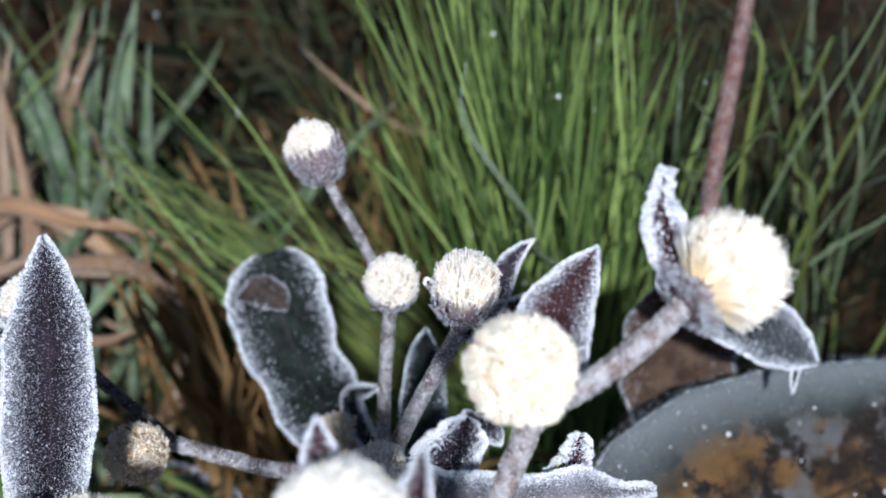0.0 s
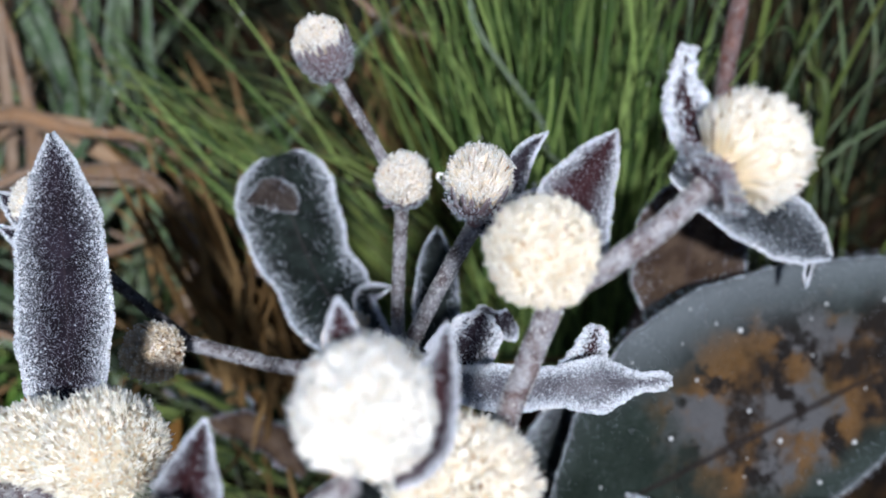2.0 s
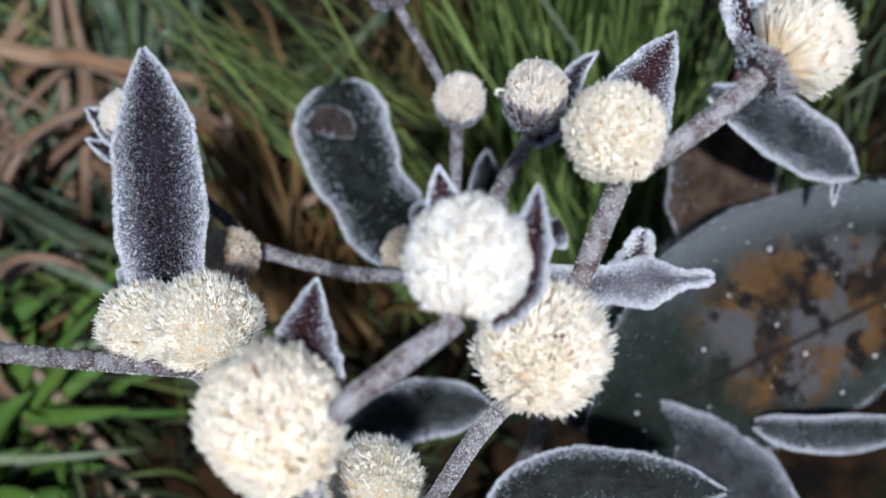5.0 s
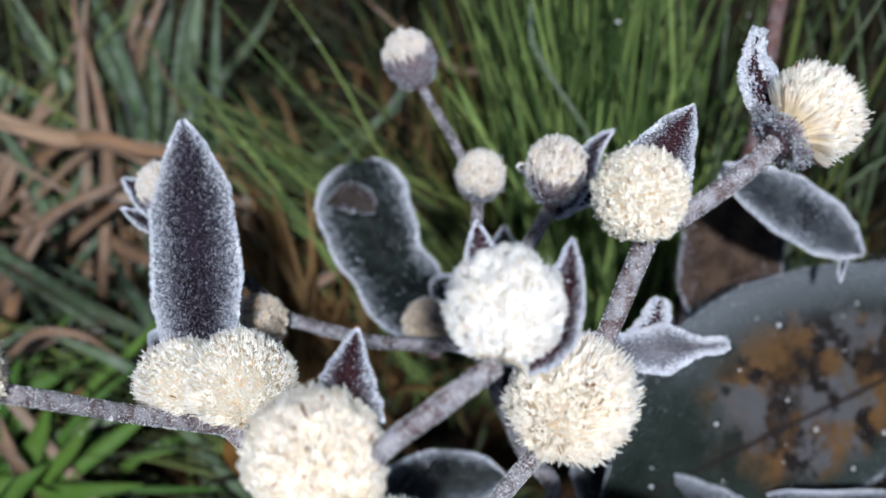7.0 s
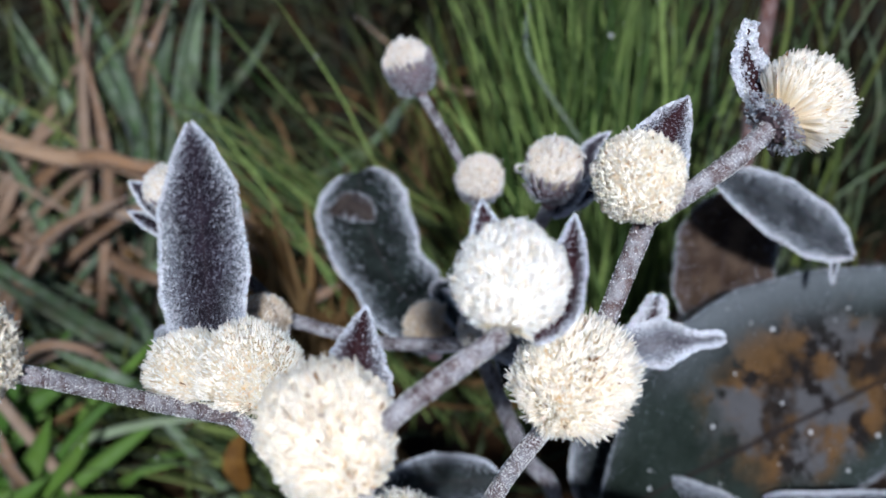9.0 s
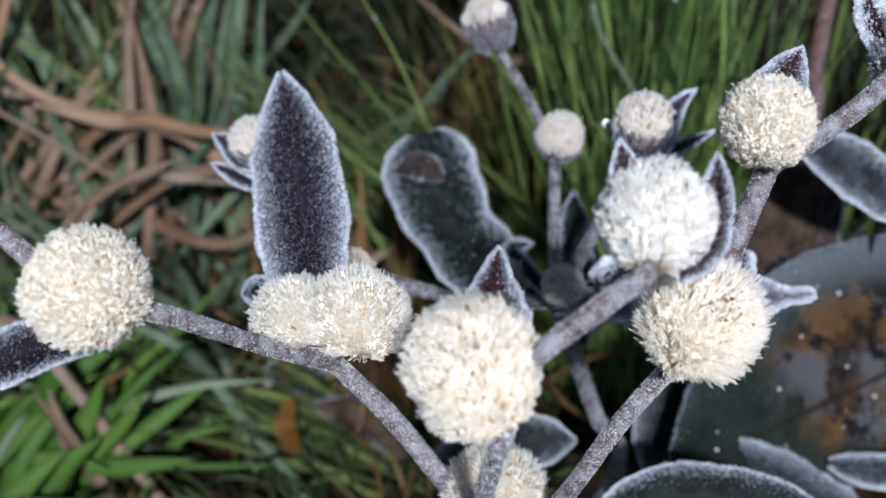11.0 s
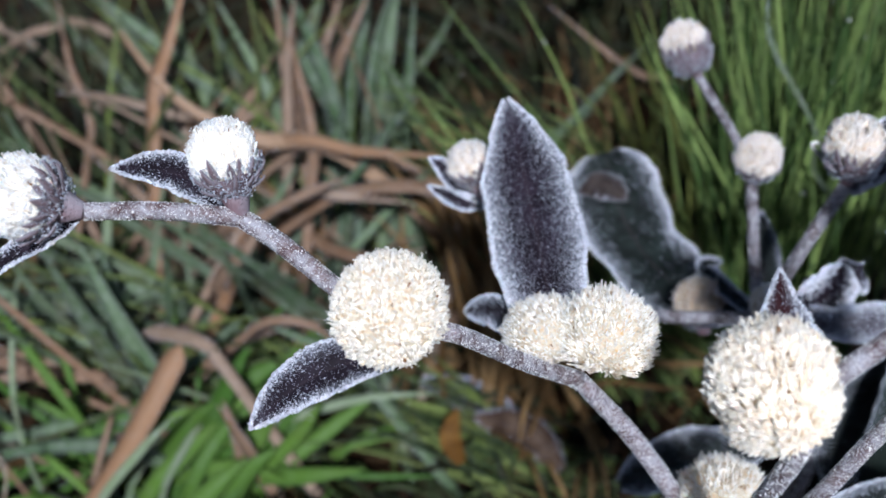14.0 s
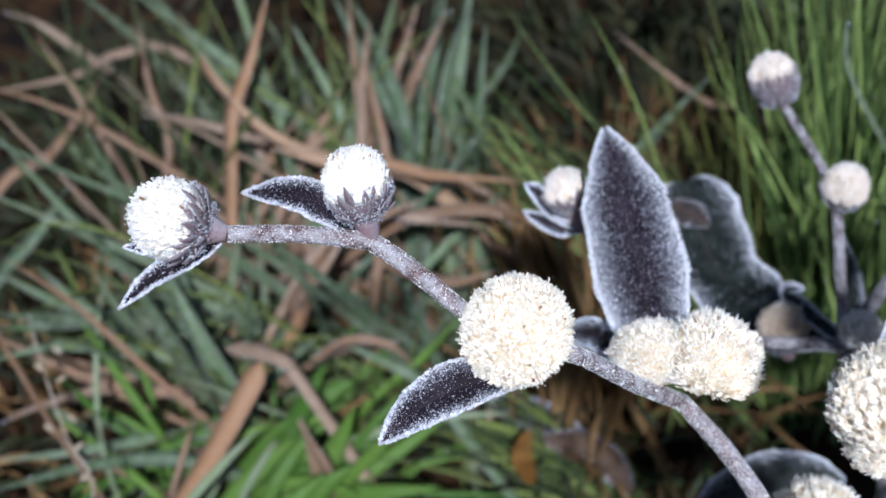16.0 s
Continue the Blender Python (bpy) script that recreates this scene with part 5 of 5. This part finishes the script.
grass_blade(DRY, [(-0.1662, 0.2986, 0.0931), (-0.1761, 0.2879, 0.0841), (-0.1893, 0.2829, 0.0682), (-0.1969, 0.2821, 0.0440)], 0.0082, TAN)
grass_blade(DRY, [(-0.3279, 0.2444, 0.0242), (-0.2865, 0.2476, 0.0386), (-0.2662, 0.2555, 0.0334)], 0.0055, TAN)
grass_blade(DRY, [(-0.3292, 0.2707, 0.0462), (-0.2816, 0.2570, 0.0464), (-0.2447, 0.2538, 0.0320)], 0.0045, TAN)
grass_blade(DRY, [(-0.1297, 0.3123, 0.1046), (-0.1473, 0.3002, 0.1062), (-0.1711, 0.2962, 0.0911), (-0.1882, 0.2890, 0.0616)], 0.0046, TAN)
grass_blade(DRY, [(-0.1012, 0.3156, 0.0839), (-0.1317, 0.3120, 0.0926), (-0.1589, 0.3161, 0.0843)], 0.0062, TAN)
grass_blade(DRY, [(-0.1236, 0.3067, 0.0999), (-0.0966, 0.3011, 0.1070), (-0.0860, 0.3005, 0.0947), (-0.0840, 0.3020, 0.0725)], 0.0050, TAN)
grass_blade(DRY, [(-0.0881, 0.3215, 0.0889), (-0.0840, 0.3038, 0.0740), (-0.0877, 0.2943, 0.0425)], 0.0060, TAN)
grass_blade(DRY, [(-0.0375, 0.2840, 0.0808), (-0.0533, 0.2786, 0.0763), (-0.0710, 0.2772, 0.0634)], 0.0060, TAN)
grass_blade(DRY, [(-0.1809, 0.2267, 0.0563), (-0.1732, 0.2122, 0.0441), (-0.1711, 0.2008, 0.0111)], 0.0065, TAN)
grass_blade(LIVE, [(-0.3259, 0.2696, 0.0688), (-0.2749, 0.2622, 0.0744), (-0.2318, 0.2659, 0.0657)], 0.0098, BROAD)
grass_blade(LIVE, [(-0.2593, 0.2741, 0.0961), (-0.2410, 0.2537, 0.0789), (-0.2285, 0.2437, 0.0471), (-0.2228, 0.2382, 0.0189)], 0.0098, BROAD)
grass_blade(LIVE, [(-0.1180, 0.2592, 0.0365), (-0.1141, 0.2485, 0.0276), (-0.1099, 0.2389, 0.0148)], 0.0095, BROAD)
grass_blade(DRY, [(0.0318, 0.3069, 0.2050), (0.0299, 0.2950, 0.2000), (0.0335, 0.2871, 0.1900), (0.0528, 0.2805, 0.1600), (0.0676, 0.2921, 0.1200)], 0.0022, PALE)
grass_blade(DRY, [(-0.0409, 0.4205, 0.1200), (-0.0150, 0.3978, 0.1100), (0.0050, 0.3886, 0.1000), (0.0376, 0.3792, 0.0900)], 0.0034, TAN)
grass_blade(DRY, [(0.0056, 0.3864, 0.1200), (-0.0121, 0.3795, 0.1000), (-0.0351, 0.3644, 0.0800)], 0.0030, SAGE)
grass_blade(DRY, [(-0.3250, 0.2577, 0.0700), (-0.2909, 0.2472, 0.0600), (-0.2587, 0.2429, 0.0500), (-0.2254, 0.2479, 0.0400)], 0.0062, TAN)
grass_blade(LIVE, [(-0.3133, 0.2346, 0.0800), (-0.2867, 0.2517, 0.0700), (-0.2544, 0.2561, 0.0600), (-0.2200, 0.2567, 0.0500)], 0.0074, SAGE)
grass_blade(LIVE, [(-0.3055, 0.1895, 0.0500), (-0.2737, 0.2069, 0.0433), (-0.2398, 0.2159, 0.0367), (-0.2073, 0.2115, 0.0300)], 0.0066, SAGE)
grass_blade(LIVE, [(-0.3114, 0.2902, 0.0800), (-0.2786, 0.2729, 0.0650), (-0.2500, 0.2723, 0.0500)], 0.0063, SAGE)
grass_blade(LIVE, [(-0.3289, 0.2863, 0.0800), (-0.3056, 0.2825, 0.0650), (-0.2696, 0.2751, 0.0500)], 0.0058, SAGE)
grass_blade(LIVE, [(-0.2155, 0.2889, 0.0800), (-0.2104, 0.2856, 0.0600), (-0.1971, 0.2681, 0.0400)], 0.0062, SAGE)
grass_blade(LIVE, [(-0.3052, 0.3329, 0.0900), (-0.3203, 0.3129, 0.0750), (-0.3398, 0.2894, 0.0600)], 0.0067, SAGE)
grass_blade(DRY, [(-0.3049, 0.4133, 0.1000), (-0.3211, 0.3572, 0.0900), (-0.3465, 0.3366, 0.0800)], 0.0063, TAN)
grass_blade(DRY, [(-0.2524, 0.3311, 0.1000), (-0.2404, 0.3327, 0.0800), (-0.2238, 0.3293, 0.0600)], 0.0052, TAN)
grass_blade(DRY, [(-0.2657, 0.4284, 0.1000), (-0.2363, 0.4044, 0.0850), (-0.2203, 0.3857, 0.0700)], 0.0085, WARM_TAN)
grass_blade(LIVE, [(-0.2051, 0.3561, 0.1000), (-0.1965, 0.3507, 0.0750), (-0.1895, 0.3396, 0.0500)], 0.0072, SAGE)
grass_blade(LIVE, [(-0.1550, 0.3252, 0.1000), (-0.1678, 0.3237, 0.0750), (-0.1793, 0.3167, 0.0500)], 0.0063, SAGE)
grass_blade(LIVE, [(-0.0923, 0.3368, 0.0900), (-0.1111, 0.3297, 0.0700), (-0.1307, 0.3216, 0.0500)], 0.0057, SAGE)
grass_blade(LIVE, [(-0.0987, 0.3384, 0.1300), (-0.1135, 0.3368, 0.1100), (-0.1275, 0.3319, 0.0900)], 0.0053, SAGE)
grass_blade(DRY, [(-0.0968, 0.2917, 0.0800), (-0.1176, 0.2932, 0.0700), (-0.1460, 0.3121, 0.0600), (-0.1664, 0.3401, 0.0500)], 0.0069, TAN)
for k in range(7):
    grass_blade("fresh bright green grass blade", [np.array((-0.1947, 0.2270, 0.0330)) + (0.006 * k - 0.02, 0.005 * (k % 3), 0.003 * (k % 2)), np.array((-0.2200, 0.2198, 0.0388)) + (0.007 * k - 0.02, 0.004 * (k % 4), 0.004 * (k % 3)), np.array((-0.2614, 0.2130, 0.0096)) + (0.007 * k - 0.02, 0.006 * (k % 2), 0)], 0.0044, FRESH)

tuft("dry_grass", "brown dead litter on the bare soil", ((0.0, 0.42), 0.08), 70, 0.05, 0.0026, None, 1.3, OCHRE, 0.3)
tuft("dry_grass", "brown dead litter between the blades", ((-0.26, 0.27), 0.10), 120, 0.05, 0.0030, None, 1.3, OCHRE, 0.3)
tuft("fresh_grass", "soft bright green blades low on the ground", ((-0.205, 0.185), 0.03), 34, 0.085, 0.0075, 0.4, 0.9, FRESH, 0.5)

# ---- a dry seed head in the low grass ----
seed_head = thing("seed_head", (0, 0, 0), "thin pale dry grass stalk with small frosted seeds", "dry grass")
stem(seed_head, [(-0.2924, 0.2437, 0.1000), (-0.2758, 0.2130, 0.0950), (-0.2647, 0.1932, 0.0850), (-0.2540, 0.1771, 0.0700), (-0.290, 0.165, 0.0)], [0.0003, 0.0004, 0.0005, 0.0006, 0.0007], STRAW, sides=6, count=24, density=0.1, label="thin straw stalk")
for at, out in (((-0.2803, 0.2191, 0.0980), (-0.7, 0.3, 0.5)), ((-0.2707, 0.2147, 0.0960), (0.9, 0.3, 0.5)), ((-0.2712, 0.1955, 0.0900), (-0.7, 0.3, 0.5)), ((-0.2580, 0.1889, 0.0880), (0.9, 0.3, 0.5)), ((-0.2636, 0.2005, 0.0900), (-0.7, 0.3, 0.5)), ((-0.2554, 0.1799, 0.0800), (0.9, 0.3, 0.5)), ((-0.2760, 0.2278, 0.0980), (-0.7, 0.3, 0.5))):
    g = Geo()
    ball(g, at, out, 0.0011, 2.2, 8, 10, 0.06)
    part("seed", g, STRAW, seed_head)

# ---- low turf that goes on around ----
g = Geo()
while g.n < 1500 * 30:
    x, y = rng.uniform(-1.0, 1.0), rng.uniform(-0.75, 1.25)
    if (-0.50 < x < 0.45 and -0.02 < y < 0.85) or x * x + (y - 0.25) ** 2 > 1.0:
        continue
    p, a, long = np.array([x, y, -0.004]), rng.random() * 6.28, 0.05 + 0.09 * rng.random()
    out = np.array([math.cos(a), math.sin(a), 0.0])
    blade(g, [p, p + out * long * 0.25 + (0, 0, long * 0.6), p + out * long * 0.8 + (0, 0, long * 0.7)], 0.004, (0, -0.65, 0.76), 5)
tagged(new("fine_grass", g.mesh("fine_grass", MIDGREEN)), "low green turf around the clearing", "grass", kind="stuff")

# ---- frozen dew on the grass ----
g = Geo()
for k in rng.choice(len(DEW_SEATS), 260, replace=False):
    if DEW_SEATS[k][2] > 0.03:
        size = 0.0003 + 0.0006 * rng.random() ** 2
        ball(g, DEW_SEATS[k] + np.array([0, -0.3, 0.5]) * size, (0, -0.6, 0.8), size, 0.9, 7, 10, 0.03)
tagged(new("frozen_dew", g.mesh("frozen_dew", ICE)), "frozen droplets sitting on the grass blades, whitened to show their glints", "dew", kind="stuff")
